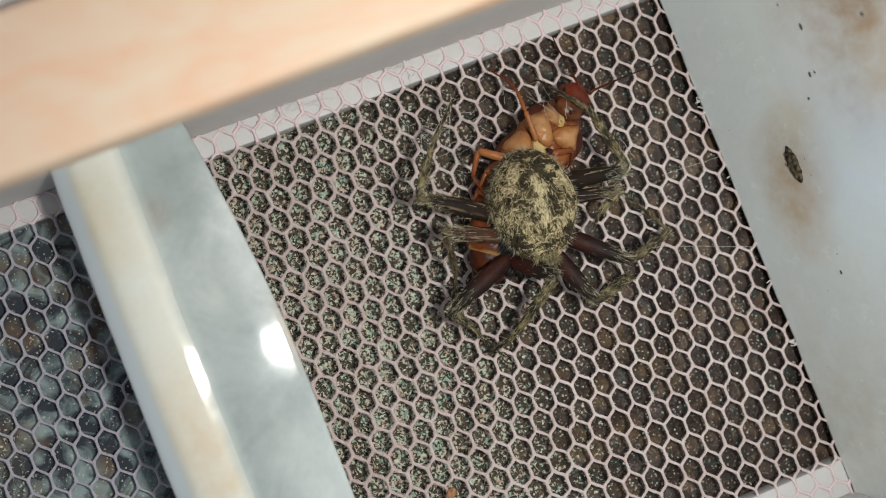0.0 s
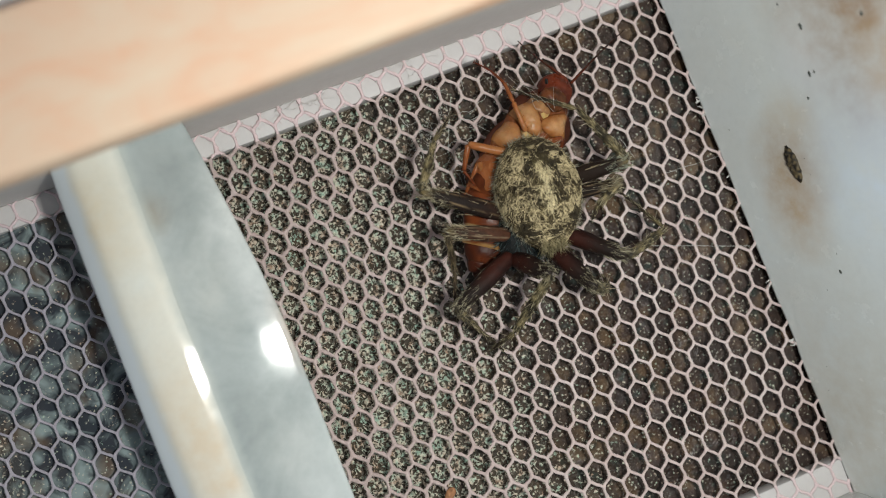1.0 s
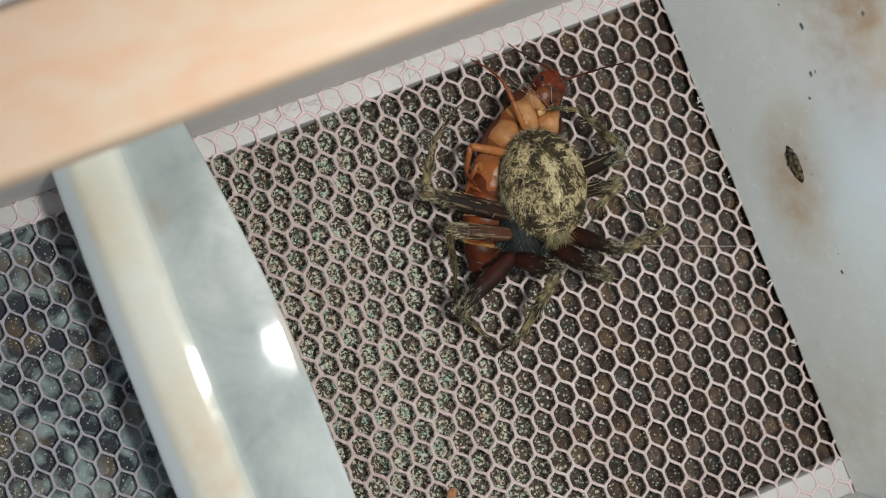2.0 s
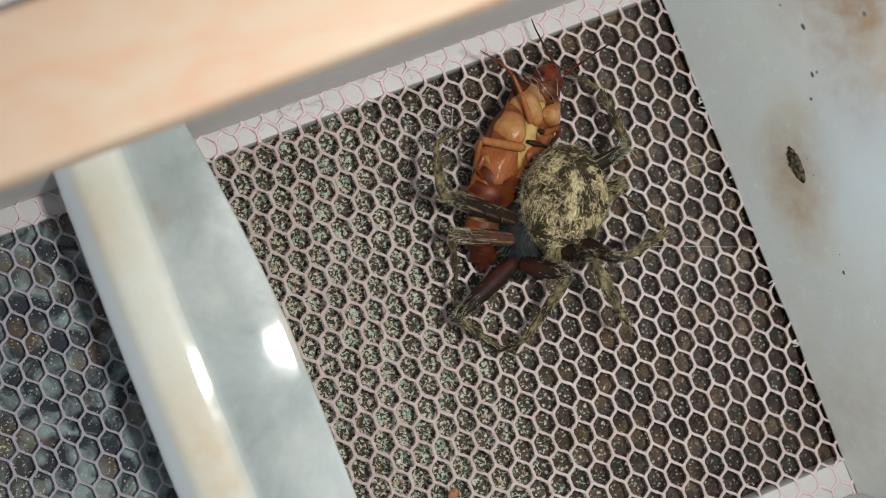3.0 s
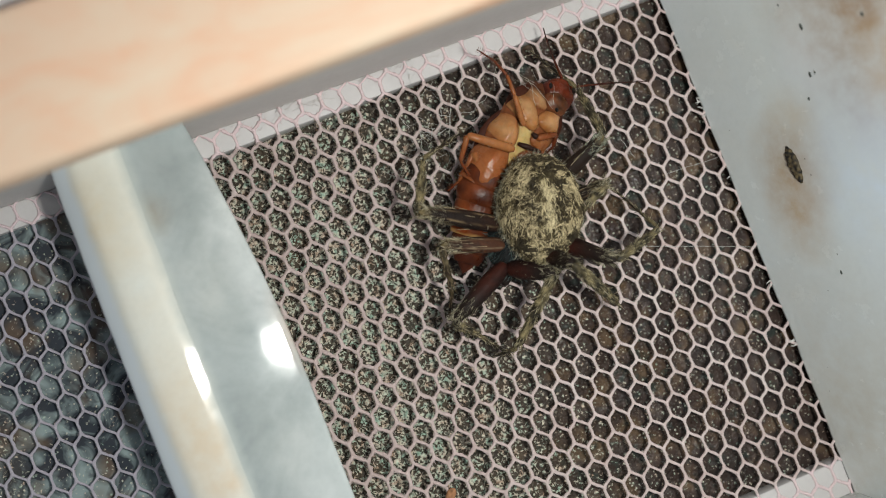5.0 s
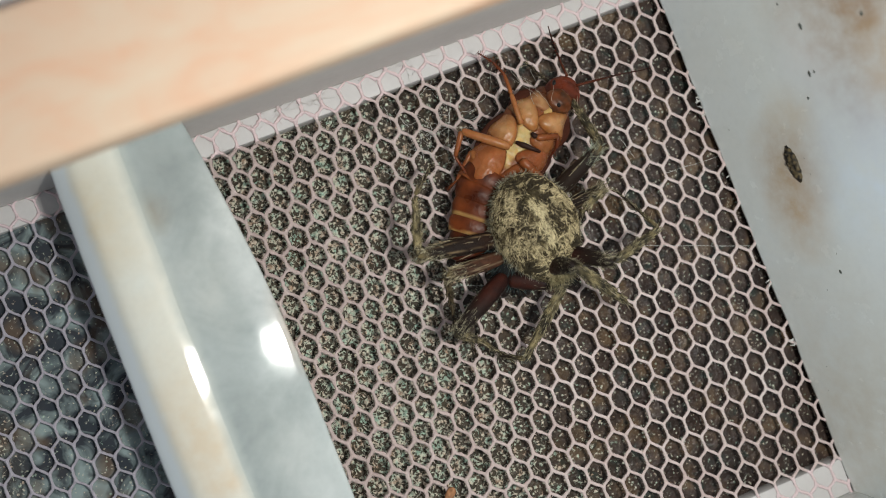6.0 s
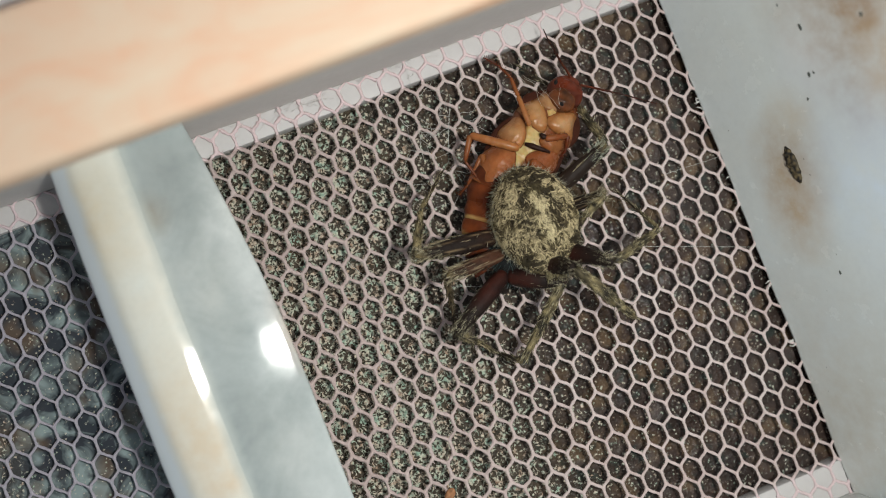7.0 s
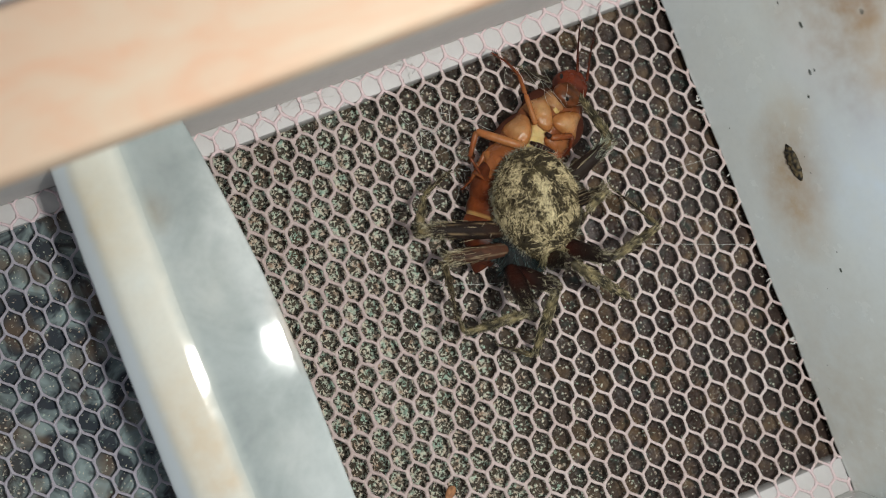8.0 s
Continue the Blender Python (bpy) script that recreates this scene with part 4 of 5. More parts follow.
def glide(rows, t):
    """Smooth values between rows of (seconds, values...)."""
    ts = [r[0] for r in rows]
    if t <= ts[0]:
        return rows[0][1:]
    if t >= ts[-1]:
        return rows[-1][1:]
    k = max(i for i in range(len(ts)) if ts[i] <= t)
    k = min(k, len(ts) - 2)
    f = (t - ts[k]) / (ts[k + 1] - ts[k])
    out = []
    for c in range(1, len(rows[0])):
        p0, p1 = rows[k][c], rows[k + 1][c]
        h = ts[k + 1] - ts[k]

        def slope(i):
            if i == 0 or i == len(ts) - 1:
                return 0.0
            a = (rows[i][c] - rows[i - 1][c]) / (ts[i] - ts[i - 1])
            b = (rows[i + 1][c] - rows[i][c]) / (ts[i + 1] - ts[i])
            return 0.0 if a * b <= 0 else 2 * a * b / (a + b)

        m0, m1 = slope(k) * h, slope(k + 1) * h
        out.append((2 * f ** 3 - 3 * f ** 2 + 1) * p0 + (f ** 3 - 2 * f ** 2 + f) * m0 + (3 * f ** 2 - 2 * f ** 3) * p1 + (f ** 3 - f ** 2) * m1)
    return out


def spider_pose(t):
    x, y = glide(SPIDER_ROWS, t)
    return pose(x * MM, y * MM, 0, 0, 0, -20)


def belly_pose(t):
    x, y, turn = glide(BELLY_ROWS, t)
    return pose(x * MM, y * MM, 0, 0, 0, turn)


def reach(a, target, length, low, high, sign):
    """The far end of a stiff joint of that length from a, over the target in plan, its height as the length allows."""
    flat = Vector((target[0] - a.x, target[1] - a.y, 0))
    d = flat.length
    if d > length * 0.995:
        flat *= length * 0.995 / d
        d = flat.length
    dz = sign * math.sqrt(max(0.0, length ** 2 - d ** 2))
    z = a.z + dz
    if z < low or z > high:
        z = min(high, max(low, z))
        dz = z - a.z
        want = math.sqrt(max(0.01, length ** 2 - dz ** 2))
        flat = flat.normalized() * want if d > 1e-6 else Vector((want, 0, 0))
    return Vector((a.x + flat.x, a.y + flat.y, a.z + dz))


def leg_lengths(key):
    """Lengths that let every joint reach its place at each time."""
    hip, _, _ = LEGS[key]
    most = [0.0, 0.0, 0.0]
    for row in LEG_ROWS[key]:
        h = spider_pose(row[0]) @ (Vector(hip) * MM) / MM
        pts = [Vector((h.x, h.y)), Vector(row[1:3]), Vector(row[3:5]), Vector(row[5:7])]
        for k in range(3):
            most[k] = max(most[k], (pts[k + 1] - pts[k]).length)
    return [max(1.2, m * 1.03) for m in most]


def joint_pose(a, b):
    """+z from a to b, with the side turned upward."""
    z = (b - a).normalized()
    x = Vector((0, 0, 1)).cross(z)
    x = x.normalized() if x.length > 1e-4 else Vector((1, 0, 0))
    y = z.cross(x)
    m = Matrix((x, y, z)).transposed().to_4x4()
    m.translation = a * MM
    return m


def leg_at(key, lengths, t):
    hip = spider_pose(t) @ (Vector(LEGS[key][0]) * MM) / MM
    v = glide(LEG_ROWS[key], t)
    knee = reach(hip, v[0:2], lengths[0], 2.2, 10.5, 1)
    ankle = reach(knee, v[2:4], lengths[1], 0.6, 8.0, -1)
    toe = reach(ankle, v[4:6], lengths[2], 0.2, 8.0, -1)
    return joint_pose(hip, knee), joint_pose(knee, ankle), joint_pose(ankle, toe)


def build_spider():
    spider = tagged(new("spider"), "hairy mottled orb-weaver spider gripping a brown insect on the net", "spider")
    belly = build_abdomen(spider)
    build_cephalothorax(spider)
    joints = {}
    for n, (key, (hip, radii, look_)) in enumerate(LEGS.items()):
        ln = leg_lengths(key)
        thigh = part("leg", leg_joint(ln[0], radii[0], "thigh", look_, 10 * n + 1), LEGSKIN, spider,
                     {"red": "red-brown thigh darkening to the knee", "dark": "dark thigh with a pale hairy knee", "striped": "dark thigh with straw stripes", "straw": "straw-brown streaked thigh"}[look_])
        shin = part("shin", leg_joint(ln[1], radii[1], "shin", look_, 10 * n + 2), LEGSKIN, thigh, "dark brown hairy shin" if look_ == "straw" else "straw and olive banded hairy shin")
        toe = part("foot", leg_joint(ln[2], radii[2], "toe", look_, 10 * n + 3), LEGSKIN, thigh, "thin dark foot")
        joints[key] = (ln, thigh, shin, toe)
    return spider, belly, joints


# ---------------------------------------------------------------- the prey
AMBER, PEACH, MAHOG, YOLK, BAND = (0.28, 0.086, 0.027), (0.40, 0.165, 0.058), (0.10, 0.022, 0.009), (0.58, 0.40, 0.14), (0.52, 0.31, 0.11)


def blob(bm, lay, c, half, tone, turn=0.0, pinch=0.0, n=(20, 16), tilt=0.0, flat=False, crumple=0.0):
    """A smooth lobe: centre, half sizes, tone(local unit point) or a colour."""
    m = pose(0, 0, 0, tilt, 0, turn).to_3x3()
    rings = []
    for i in range(n[1] + 1):
        v = -0.998 + 1.996 * i / n[1]
        r = math.sqrt(1 - v * v) * (1 + pinch * v)
        rings.append([(v, r * math.cos(a), r * math.sin(a)) for a in (2 * math.pi * j / n[0] for j in range(n[0]))])
    unit = [[Vector(p) for p in r] for r in rings]
    if flat:        # a plate: level on top, with a steep rim
        for row in unit:
            for p in row:
                p.z = math.copysign(math.sqrt(max(0.0, 1 - (1 - min(1.0, p.z * p.z)) ** 2)), p.z)
    pts = [[Vector(c) + m @ Vector((p.x * half[0], p.y * half[1], p.z * half[2] + crumple * noise.noise(p * 2.2 + Vector(c)))) for p in r] for r in unit]
    loft(bm, lay, pts, lambda i, j, p: tone(unit[i][j]) if callable(tone) else tone)


def mottled(a, b, scale=1.2):
    return lambda p: blend(a, b, 0.5 + 0.9 * noise.noise(p * scale))


def limb(bm, lay, joints, radii, tones, spines=0, seed=0):
    """A jointed insect leg through its joints, with short spines on the last but one."""
    rnd = random.Random(seed)
    pts = [Vector(p) for p in joints]
    for k, (a, b) in enumerate(zip(pts, pts[1:])):
        r0, r1 = radii[k]
        tube(bm, lay, [a, a.lerp(b, 0.08), a.lerp(b, 0.35), a.lerp(b, 0.7), a.lerp(b, 0.95), b], [r0 * 0.6, r0, (r0 * 1.2 + r1) / 2, (r0 + r1) / 2, r1, r1 * 0.6],
             lambda f, k=k: blend(tones[k], tones[min(k + 1, len(tones) - 1)], f), 10)
        side = (b - a).cross(Vector((0, 0, 1))).normalized()
        # two rows of short dark spines along the joint
        for m in range(int(spines * (0.6 if k == 0 else 1.0))):
            f = (m + 0.5) / spines / (0.6 if k == 0 else 1.0)
            for sgn in (-1, 1):
                q = a.lerp(b, f) + side * sgn * 0.85 * (r0 + (r1 - r0) * f) + Vector((0, 0, 0.4 * r1))
                hair(bm, lay, q, side * sgn + (b - a).normalized() * rnd.uniform(0.3, 0.9) + Vector((0, 0, rnd.uniform(0.1, 0.6))), rnd.uniform(0.14, 0.28) if k == 0 else rnd.uniform(0.2, 0.5), 0.028, MAHOG)


# plates of the underside: middle, half sizes, turn, rise, colour
PLATES = ((6.35, 1.55, 1.95, 1.05, 62, 0.50, (0.42, 0.190, 0.068)), (3.8, 2.05, 1.6, 1.2, 50, 0.50, (0.42, 0.176, 0.060)), (0.45, 1.5, 2.15, 1.6, 28, 0.55, (0.34, 0.115, 0.040)),
          (8.0, 1.1, 1.2, 0.75, 75, 0.34, (0.34, 0.160, 0.068)), (7.2, -1.35, 1.8, 1.2, -62, 0.55, (0.41, 0.172, 0.056)), (5.2, -1.75, 1.6, 0.85, -66, 0.34, (0.30, 0.110, 0.038)),
          (3.4, -1.85, 1.9, 1.1, -60, 0.50, (0.28, 0.088, 0.032)), (0.6, -1.6, 2.1, 1.4, -28, 0.50, (0.24, 0.075, 0.028)))


def plate_at(x, y):
    """The plate under a place of the underside and how far inside its rim that is, 0 to 1."""
    best = (-1, 0.0)
    for n, (cx, cy, a, b, turn, rise, col) in enumerate(PLATES):
        c, q = math.cos(radians(turn)), math.sin(radians(turn))
        u, v = ((x - cx) * c + (y - cy) * q) / a, ((y - cy) * c - (x - cx) * q) / b
        wob = 0.10 * noise.noise((x * 0.7, y * 0.7, n * 3.0))
        inside = 1 - abs(u) ** 2.4 - abs(v / (1 + 0.30 * u)) ** 2.2 + wob
        if inside > best[1]:
            best = (n, inside)
    return best


def belly_half(x):
    """Half the breadth of the body at x."""
    return 3.0 - 0.10 * max(0.0, x - 5.0) ** 1.7 - 0.05 * max(0.0, 0.5 - x) ** 2 + 0.14 * math.sin(x * 2.2)


def belly_height(x, y):
    n, inside = plate_at(x, y)
    side = min(1.0, abs(y) / belly_half(x))
    z = 2.0 + 1.75 * math.sqrt(max(0.0, 1 - side ** 3)) - 0.09 * max(0.0, x - 6.0) ** 1.6
    z += 0.10 * noise.noise((x * 0.9, y * 0.9, 1)) + 0.05 * noise.noise((x * 2.4, y * 2.4, 6))
    return z + (PLATES[n][5] * min(1.0, inside) ** 0.55 * (1 - side ** 6) if n >= 0 else 0.0)


def belly_tone(x, y):
    n, inside = plate_at(x, y)
    grain = noise.noise((x * 1.1, y * 1.1, 7))
    if n >= 0:
        col = blend(PLATES[n][6], AMBER, 0.35 - 0.5 * inside + 0.6 * grain)
        if n in (0, 1, 3, 4):
            col = blend(col, (0.52, 0.29, 0.135), (inside - 0.45 + 0.5 * grain) * 1.3)
        # brown rims, with groove shade between plates put into the colour
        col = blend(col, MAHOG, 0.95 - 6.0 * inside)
    else:
        col = blend(AMBER, (0.15, 0.042, 0.015), 0.4 + 0.9 * grain)
        soft = math.exp(-((y - 0.35 + 0.25 * math.sin(x * 2.1)) / 0.75) ** 4) * math.exp(-((x - 3.5) / 2.3) ** 6)
        col = blend(col, blend((0.60, 0.45, 0.18), BAND, 0.4 + grain), 1.6 * soft + 0.6 * grain - 0.25)
    # brown face towards the head
    col = blend(col, (0.10, 0.030, 0.012), (x - 7.75 + 0.5 * abs(y) * -0.6 + 0.5 * grain) * 1.3)
    return col


def build_underside(roach):
    """The folded skin under the thorax, cut along the rims of its plates."""
    nx, ny = 150, 90
    cells = {}
    place = {}
    for i in range(nx + 1):
        x = -1.7 + 11.2 * i / nx
        w = belly_half(x)
        for j in range(ny + 1):
            y = w * (-1 + 2 * j / ny)
            place[i, j] = (x, y, belly_height(x, y))
    for i in range(nx):
        for j in range(ny):
            x, y, _ = place[i, j]
            cells.setdefault(plate_at(x, y)[0], []).append((i, j))
    for n, quads in sorted(cells.items()):
        bm = bmesh.new()
        lay = tone_layer(bm)
        made = {}
        for i, j in quads:
            face = []
            for key in ((i, j), (i + 1, j), (i + 1, j + 1), (i, j + 1)):
                if key not in made:
                    made[key] = bm.verts.new(Vector(place[key]) * MM)
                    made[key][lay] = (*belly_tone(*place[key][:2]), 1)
                face.append(made[key])
            bm.faces.new(face)
        if n < 0:
            part("thorax", bm, CHITIN, roach, "amber underside of the thorax with yellow soft skin")
        else:
            part("hip", bm, CHITIN, roach, "broad amber hip plate")


def build_insect():
    """A brown cockroach-like insect on its back; +x to the head, +z the belly, origin behind the last pair of legs."""
    roach = tagged(new("captured_insect"), "glossy amber-brown insect lying belly up in the spider's grip", "insect")
    bm = bmesh.new()
    lay = tone_layer(bm)
    blob(bm, lay, (9.95, 0.1, 2.75), (1.5, 1.7, 1.0), lambda p: blend((0.15, 0.028, 0.011), (0.060, 0.015, 0.009), 0.40 - 0.7 * p.x + 0.9 * noise.noise(p * 1.7)), 0, -0.2, (30, 24), 0, False, 0.24)
    blob(bm, lay, (8.8, 0.0, 3.3), (1.15, 1.3, 0.82), lambda p: blend((0.17, 0.055, 0.020), (0.050, 0.020, 0.010), 0.6 - 0.8 * p.y ** 2 + 0.8 * noise.noise(p * 1.9)), 0, 0.1, (30, 24), 0, False, 0.16)
    head = part("head", bm, CHITIN, roach, "red-brown head")
    for sy in (-1.35, 1.35):
        bm = bmesh.new()
        lay = tone_layer(bm)
        blob(bm, lay, (9.75, sy * (0.95 if sy > 0 else 0.86), 3.2 if sy > 0 else 2.9), (0.5, 0.22, 0.34), (0.01, 0.008, 0.006), 20 * sy, 0, (16, 12))
        part("eye", bm, EYEBLACK, head, "glossy black eye")
    feelers = []
    for ln in (7.5, 5.0):
        bm = bmesh.new()
        lay = tone_layer(bm)
        n = 14
        tube(bm, lay, [(0.10 * math.sin(3.0 * k / n), 0.08 * k / n * math.sin(k), ln * k / n) for k in range(n + 1)],
             [0.13 - 0.085 * k / n for k in range(n + 1)], lambda f: blend(MAHOG, (0.03, 0.012, 0.008), f * 2), 6)
        feelers.append(part("antenna", bm, CHITIN, roach, "thin dark red feeler"))
    bm = bmesh.new()
    lay = tone_layer(bm)
    blob(bm, lay, (7.3, 0.1, belly_height(7.3, 0.1) + 0.02), (0.6, 0.4, 0.14), mottled(YOLK, BAND, 1.5), 40, 0.2, (20, 14), 0, False, 0.10)
    part("mouth", bm, CHITIN, head, "yellowish soft mouth")
    bm = bmesh.new()
    lay = tone_layer(bm)
    for x, y, q in ((8.45, -0.15, 0.20), (8.75, -0.5, 0.12), (8.8, 0.25, 0.10)):
        blob(bm, lay, (x, y, 4.02 - 0.2 * abs(x - 8.5)), (q * 1.2, q, q * 0.5), (0.03, 0.012, 0.006), 30, 0, (16, 12))
    part("jaws", bm, EYEBLACK, head, "wet black jaws")
    # shields of the back, wider than the body, seen along the edges
    bm = bmesh.new()
    lay = tone_layer(bm)
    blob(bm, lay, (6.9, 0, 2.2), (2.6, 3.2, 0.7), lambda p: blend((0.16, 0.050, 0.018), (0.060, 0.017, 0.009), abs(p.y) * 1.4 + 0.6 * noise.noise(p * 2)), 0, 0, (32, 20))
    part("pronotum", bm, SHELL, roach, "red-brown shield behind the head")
    bm = bmesh.new()
    lay = tone_layer(bm)
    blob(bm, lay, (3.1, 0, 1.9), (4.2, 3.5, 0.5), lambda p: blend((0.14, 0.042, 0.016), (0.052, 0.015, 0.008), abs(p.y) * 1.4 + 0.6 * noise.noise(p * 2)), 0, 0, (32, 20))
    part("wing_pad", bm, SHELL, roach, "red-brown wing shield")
    build_underside(roach)
    for joints in ([(5.0, 0.0, 4.1), (4.95, -0.4, 4.2), (5.15, -0.75, 4.1)], [(3.45, 0.6, 4.15), (3.65, -0.1, 4.3), (3.9, -0.9, 4.35), (4.15, -1.65, 4.2)]):
        bm = bmesh.new()
        lay = tone_layer(bm)
        n = len(joints)
        tube(bm, lay, joints, [0.15, *[0.27, 0.20][:n - 2], 0.13], (0.030, 0.012, 0.008), 8)
        part("wound", bm, LEGSKIN, roach, "black bite mark")
    bm = bmesh.new()
    lay = tone_layer(bm)
    rnd = random.Random(31)
    for _ in range(9):
        p = Vector((rnd.gauss(8.1, 0.5), rnd.gauss(3.6, 1.3), rnd.uniform(4.0, 5.0)))
        w = Vector((rnd.gauss(0.2, 0.6), rnd.gauss(0.8, 0.6), rnd.uniform(-0.5, 0.2))).normalized() * rnd.uniform(1.5, 3.2)
        tube(bm, lay, [p + w * s + Vector(noise.noise_vector(p + w * s)) * 0.25 for s in (-0.5, -0.25, 0, 0.25, 0.5)], [0.014] * 5, (0.50, 0.47, 0.40), 4)
    part("silk_wrap", bm, SILKY, roach, "pale silk strands wound over the fore end")
    ways = (
        ([(4.95, 1.2, 4.35), (6.5, 3.6, 4.4), (7.6, 5.1, 3.9), (8.0, 6.6, 3.2), (8.0, 8.2, 2.4)], [(0.26, 0.22), (0.19, 0.15), (0.13, 0.09), (0.08, 0.04)]),
        ([(2.7, 0.8, 4.5), (1.15, 5.0, 4.0), (-0.9, 4.0, 3.5), (-1.5, 1.9, 3.1)], [(0.42, 0.34), (0.27, 0.2), (0.14, 0.08)]),
        ([(-0.9, 0.7, 3.6), (0.6, 3.1, 2.8), (-2.2, 2.5, 2.2), (-3.4, 2.6, 1.6)], [(0.40, 0.34), (0.24, 0.18), (0.12, 0.06)]),
        ([(4.9, -0.6, 4.15), (6.4, -2.1, 4.0), (5.4, -2.7, 3.6), (4.7, -2.8, 3.0)], [(0.32, 0.26), (0.20, 0.14), (0.10, 0.05)]),
        ([(2.4, -0.7, 4.6), (2.3, -3.6, 4.2), (0.2, -3.2, 3.2), (-1.4, -2.8, 2.6)], [(0.44, 0.34), (0.26, 0.2), (0.12, 0.06)]),
        ([(-0.9, -0.6, 3.6), (0.6, -3.0, 2.8), (-1.8, -2.6, 2.2), (-3.2, -2.4, 1.6)], [(0.40, 0.32), (0.24, 0.18), (0.12, 0.06)]))
    for n, (joints, radii) in enumerate(ways):
        bm = bmesh.new()
        lay = tone_layer(bm)
        limb(bm, lay, joints, radii, [PEACH, blend(PEACH, AMBER, 0.6), blend(AMBER, MAHOG, 0.5), MAHOG, MAHOG] if n < 3 else [AMBER, blend(AMBER, MAHOG, 0.7), MAHOG, MAHOG, MAHOG], 9, n)
        part("leg", bm, CHITIN, roach, "folded amber leg with short spines")
    # abdomen: overlapping rings with pale hind margins, bent to one side
    bend = math.radians(19)
    for k in range(7):
        f = k / 6
        s0 = -0.2 + (1.42 * k if k < 5 else 5.68 + 1.0 * (k - 4))
        half = (2.9, 2.9, 2.8, 2.6, 2.15, 1.6, 1.0)[k]
        bm = bmesh.new()
        lay = tone_layer(bm)
        rings = []
        for i in range(9):
            g = i / 8
            s = s0 + 1.65 * g
            ang = bend * min(1, 0.4 + s / 5)
            cx, cy = -s * math.cos(ang), -s * math.sin(ang)
            rr = half * (0.94 + 0.08 * math.sin(math.pi * min(1, g * 0.9 + 0.1))) * (1 - (0.18 if k in (4, 5) else 0.97 if k == 6 else 0.03) * g ** 2)
            rings.append([(cx + rr * math.cos(a) * math.sin(ang), cy - rr * math.cos(a) * math.cos(ang), 2.35 - 0.05 * k + 0.66 * rr * math.sin(a))
                          for a in (2 * math.pi * j / 30 for j in range(30))])

        def ring_tone(i, j, p, k=k):
            g = i / 8
            c = blend((0.055, 0.013, 0.006), (0.20, 0.048, 0.013), (0.5 if k < 4 else -0.1) + 0.9 * noise.noise(Vector(p) * 0.8))
            edge = 0.84 + 0.16 * noise.noise(Vector(p) * 0.9)
            return blend(c, BAND, min(0.8, (g - edge) * 9) - 0.5 * noise.noise(Vector(p) * 0.6 + Vector((k, 0, 0)))) if k in (2, 3) and g > edge else c

        loft(bm, lay, rings, ring_tone)
        part("abdomen_ring", bm, RINGSKIN, roach, "red-brown ring with a pale margin")
    return roach, head, feelers


def roach_pose(t):
    x, y, turn, roll = glide(INSECT_ROWS, t)
    return pose(x * MM, y * MM, 0.2 * MM, 0, 0, turn) @ Matrix.Translation((0, 0, 2.6 * MM)) @ pose(0, 0, 0, roll, 0, 0) @ Matrix.Translation((0, 0, -2.6 * MM))


spider, belly, spider_joints = build_spider()
insect, insect_head, feelers = build_insect()


# ---------------------------------------------------------------- dirt on the wall, silk on the net
def build_dirt():
    # a long dried crust and specks sticking to the wall
    way = Vector((0.02, -3.24, 0.14)).normalized()
    out = Vector((-0.957, 0, 0.29))
    side = way.cross(out)
    bm = bmesh.new()
    lay = tone_layer(bm)
    rings = []
    for i in range(41):
        f = -1 + 2 * i / 40
        r = max(0.12, (1 - abs(f) ** 2.6)) ** 0.7 * (1 + 0.25 * noise.noise((f * 4, 0, 1)))
        c = Vector((30.72, -4.35, 7.75)) + way * 1.75 * f
        rings.append([c + side * 0.62 * r * math.cos(a) * (1 + 0.2 * noise.noise((f * 6, math.cos(a), 5))) + out * 0.34 * r * math.sin(a) * (1 + 0.7 * noise.noise((f * 7, math.cos(a) * 2, 2))) for a in (2 * math.pi * j / 28 for j in range(28))])
    loft(bm, lay, rings, lambda i, j, p: blend((0.13, 0.095, 0.045), (0.010, 0.008, 0.006), 0.55 + 1.6 * noise.noise(Vector(p) * 3.1)))
    tagged(mesh_ob("dried_crust", bm, CRUSTY), "long dark brown dried crust stuck on the wall", "crust")
    specks = ((32.14, 8.68, 12.42, 0.16), (32.57, 6.15, 13.73, 0.34), (32.28, 2.3, 12.84, 0.28), (32.44, 2.31, 13.33, 0.2), (31.96, 0.48, 11.84, 0.25),
              (30.86, -14.57, 8.18, 0.26), (28.6, 7.66, 0.95, 0.14), (31.13, -4.17, 9.09, 0.12), (31.13, -5.68, 9.06, 0.14), (34.37, 4.89, 19.21, 0.3),
              (30.96, -12.93, 8.51, 0.13), (29.1, -23.16, 2.58, 0.1), (28.83, -25.49, 1.69, 0.1), (28.9, 0.6, 2.2, 0.09), (29.4, -12.4, 3.4, 0.1), (30.2, -16, 6.0, 0.1))
    for n, (x, y, z, r) in enumerate(specks):
        bm = bmesh.new()
        bmesh.ops.create_icosphere(bm, subdivisions=2, radius=1)
        rnd = random.Random(n)
        r *= 0.85
        sx, sy = rnd.uniform(0.4, 0.8), rnd.uniform(0.6, 1.1)
        for v in bm.verts:
            k = 1 + 0.35 * noise.noise(v.co * 1.8 + Vector((n, 0, 0)))
            v.co = Vector((v.co.x * r * 0.35 * k, v.co.y * r * sy * k, v.co.z * r * sx * k * 1.3)) * MM
        ob = tagged(mesh_ob("dirt_speck", bm, SPECK), "tiny dark speck of dirt on the wall", "speck", "specks on the wall")
        ob.matrix_world = pose((x) * MM, y * MM, z * MM, 0, -17, 0)


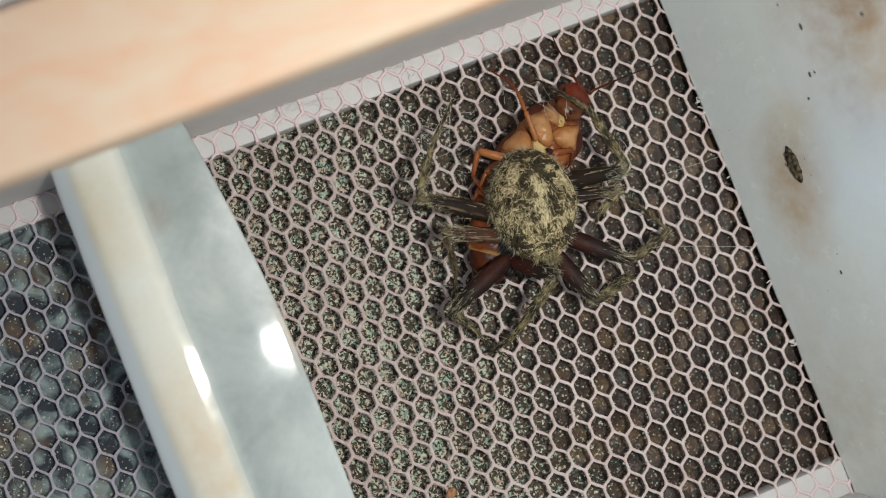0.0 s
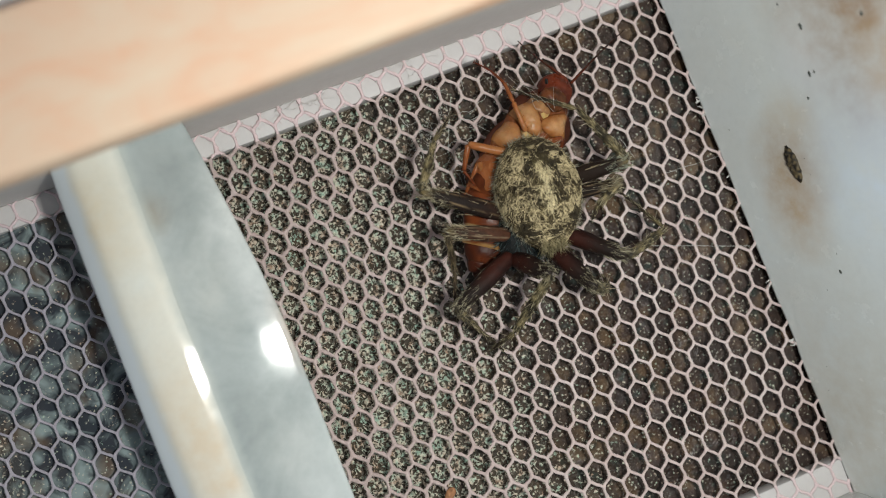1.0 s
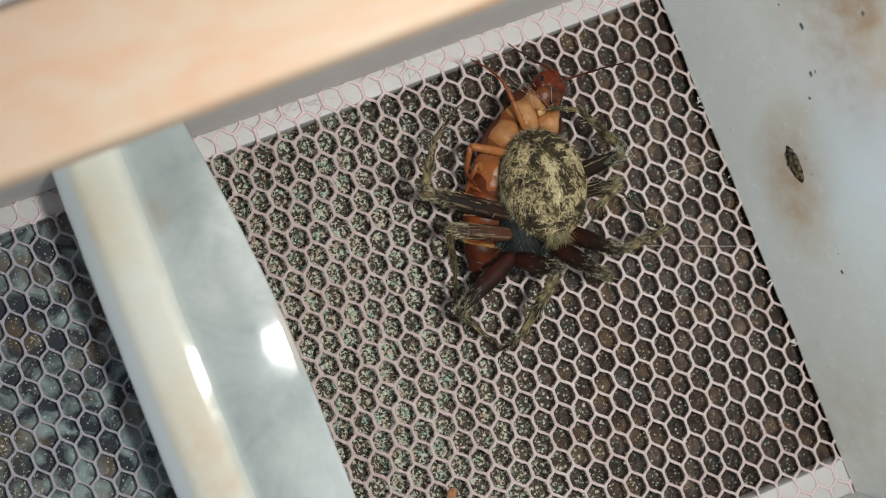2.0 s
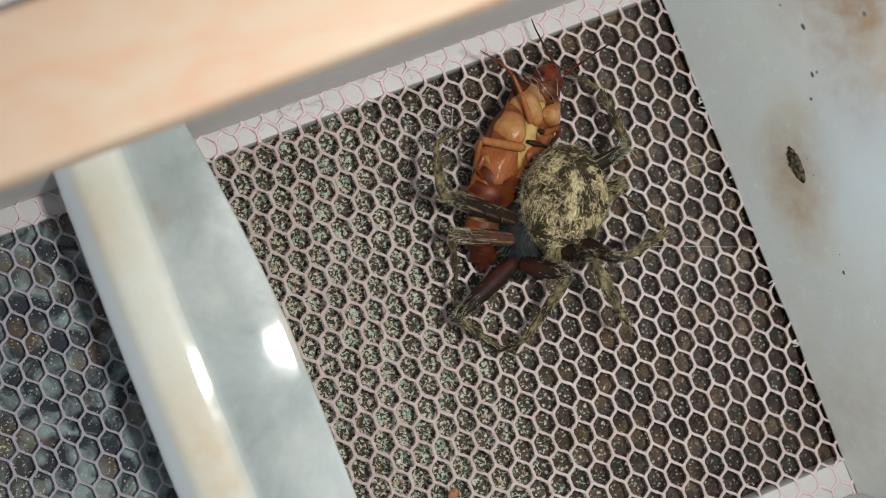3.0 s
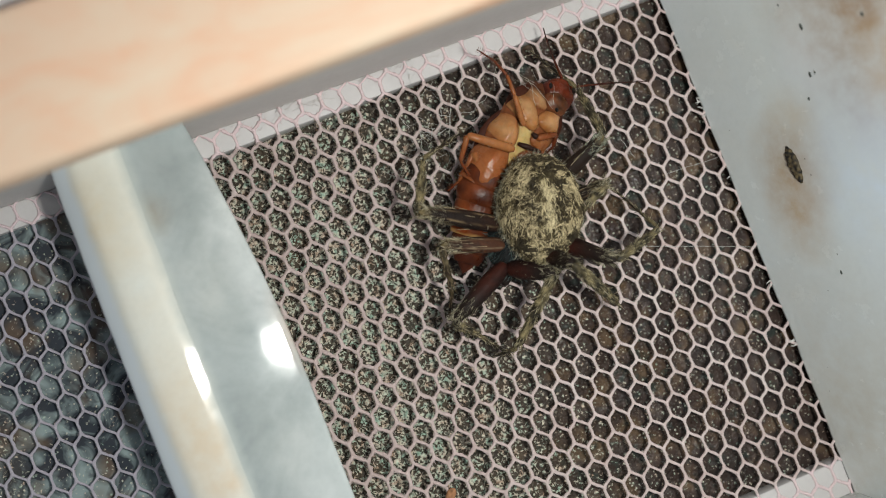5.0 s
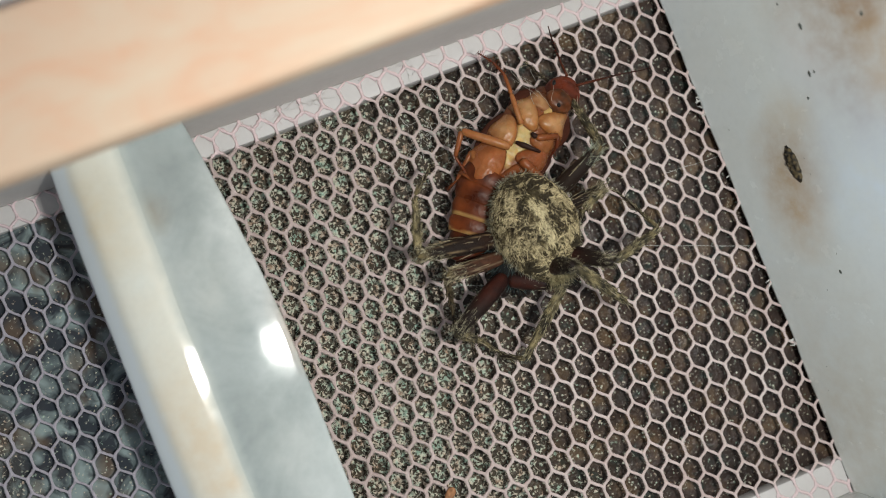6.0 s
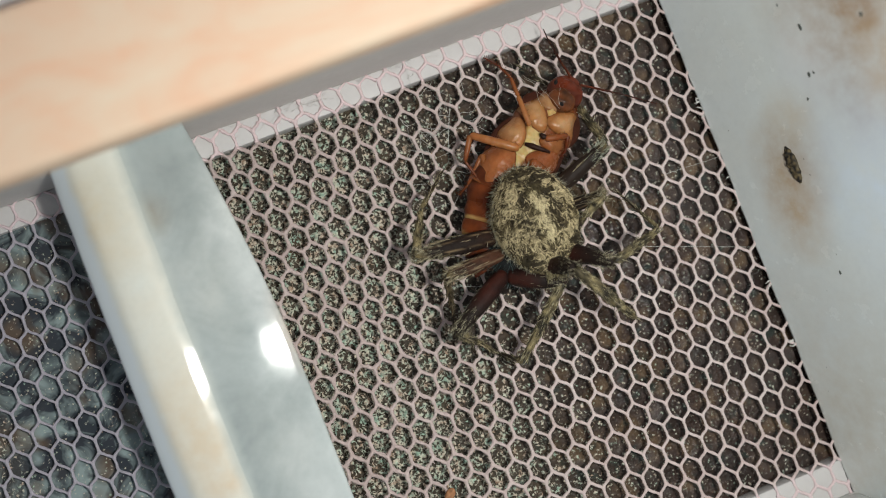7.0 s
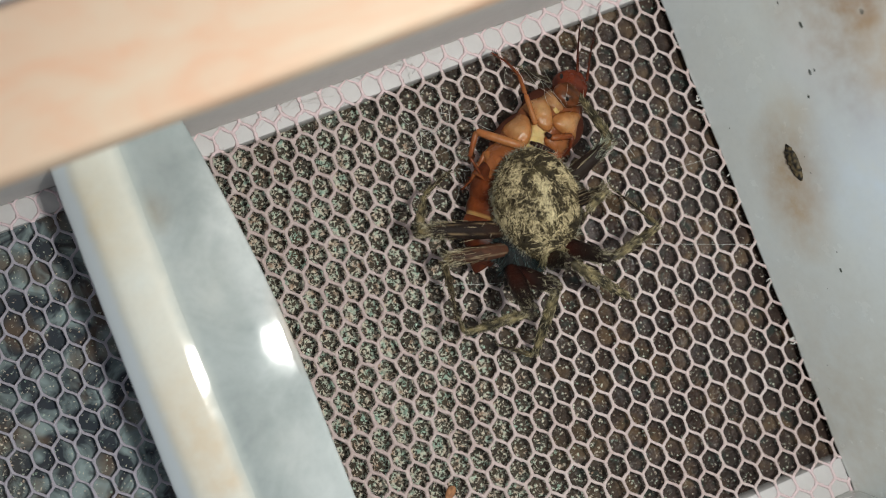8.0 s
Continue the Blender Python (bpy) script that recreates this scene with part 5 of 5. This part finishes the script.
def build_silk():
    # loose threads of silk over the cells, and one long strand
    rnd = random.Random(21)
    bm = bmesh.new()
    lay = tone_layer(bm)
    for k in range(75):
        x, y = rnd.gauss(3.0, 2.6), rnd.gauss(9.2, 2.4)
        a = rnd.uniform(0, math.pi)
        ln = rnd.uniform(0.8, 2.6)
        z0, z1 = rnd.uniform(0.12, 0.5), rnd.uniform(0.12, 0.9)
        q = [Vector((x + math.cos(a) * ln * s, y + math.sin(a) * ln * s, z0 + (z1 - z0) * s)) + Vector(noise.noise_vector((k, s * 2.5, 0))) * 0.22 for s in (i / 9 for i in range(10))]
        tube(bm, lay, q, [0.009 + 0.006 * (k % 3)] * 10, (0.60, 0.60, 0.56), 4)
    for x0, y0, x1, y1, z in ((-2.0, -3.0, 4.2, -5.2, 0.5), (17.5, -6.5, 28.0, -10.6, 0.2), (19.5, 3.6, 20.1, 1.4, 0.25), (22.5, -1.0, 27.9, -1.3, 0.2), (-8.5, 2.0, -7.2, -0.4, 0.3), (3.6, 8.0, 5.6, 12.6, 1.2)):
        q = [Vector((x0 + (x1 - x0) * s, y0 + (y1 - y0) * s, z)) + Vector(noise.noise_vector((x0, s * 3, 1))) * 0.12 for s in (k / 8 for k in range(9))]
        tube(bm, lay, q, [0.022] * 9, (0.62, 0.62, 0.58), 4)
    # matted silk along the far ledge
    for k in range(34):
        p = Vector((rnd.uniform(-15, 6) if k % 3 else rnd.uniform(-12, -6), rnd.gauss(17.0, 0.5), 0.15))
        a = rnd.uniform(-0.5, 0.6)
        ln = rnd.uniform(0.6, 2.2)
        q = [p + Vector((math.cos(a) * ln * s, math.sin(a) * ln * s, 0.1 * rnd.random())) + Vector(noise.noise_vector((k, s * 4, 5))) * 0.3 for s in (i / 7 for i in range(8))]
        tube(bm, lay, q, [rnd.uniform(0.012, 0.026)] * 8, blend((0.85, 0.84, 0.82), (0.66, 0.60, 0.57), rnd.random() ** 2), 4)
    for k in range(12):
        y = rnd.choice((3.4, 2.6, 4.4, -3.0, -14.0, -20.5, 10.0)) + rnd.gauss(0, 0.35)
        p = Vector((28.15, y, 0.15))
        tube(bm, lay, [p, p + Vector((-0.2, rnd.gauss(0, 0.12), 0.05)), p + Vector((-rnd.uniform(0.3, 0.6), rnd.gauss(0, 0.25), rnd.uniform(-0.1, 0.2)))], [0.09, 0.06, 0.03], (0.75, 0.74, 0.70), 5)
    tagged(mesh_ob("silk_threads", bm, SILKY), "loose pale silk threads over the net", "silk", kind="stuff")


def build_crumb():
    bm = bmesh.new()
    lay = tone_layer(bm)
    blob(bm, lay, (0, 0, 0.28), (0.75, 0.42, 0.18), mottled((0.42, 0.20, 0.09), (0.25, 0.11, 0.05), 2.0), 40, 0.2, (18, 14), 0, True, 0.12)
    ob = tagged(mesh_ob("crumb", bm, CRUSTY), "small orange-brown crumb lying on the net", "crumb")
    ob.matrix_world = pose(-7.6 * MM, -21.1 * MM, 0)


build_crumb()
build_dirt()
build_silk()



# ---------------------------------------------------------------- movement
def motions():
    times = [k / 10 for k in range(81)]
    walk(insect, [(t, roach_pose(t)) for t in times])
    for feeler, rows, root in zip(feelers, FEELER_ROWS, ((11.0, -0.5, 3.5), (11.1, 0.7, 3.5))):
        put = []
        for t in times:
            a, lift = glide(rows, t)
            home = roach_pose(t)
            dx, dy = glide(HEAD_ROWS, t)
            base = home @ ((Vector(root) + Vector((dx, dy, 0))) * MM) / MM
            way = Vector((math.cos(radians(a)), math.sin(radians(a)), lift))
            put.append((t, home.inverted() @ joint_pose(base, base + way)))
        walk(feeler, put)
    walk(insect_head, [(t, pose(dx * MM, dy * MM, 0, 0, 0, 4 * dy)) for t in times for dx, dy in [glide(HEAD_ROWS, t)]])
    walk(spider, [(t, spider_pose(t)) for t in times])
    walk(belly, [(t, spider_pose(t).inverted() @ belly_pose(t)) for t in times])
    for key, (ln, thigh, shin, toe) in spider_joints.items():
        rows = [(t, spider_pose(t), *leg_at(key, ln, t)) for t in times]
        walk(thigh, [(t, s.inverted() @ a) for t, s, a, b, c in rows])
        walk(shin, [(t, a.inverted() @ b) for t, s, a, b, c in rows])
        walk(toe, [(t, a.inverted() @ c) for t, s, a, b, c in rows])


motions()
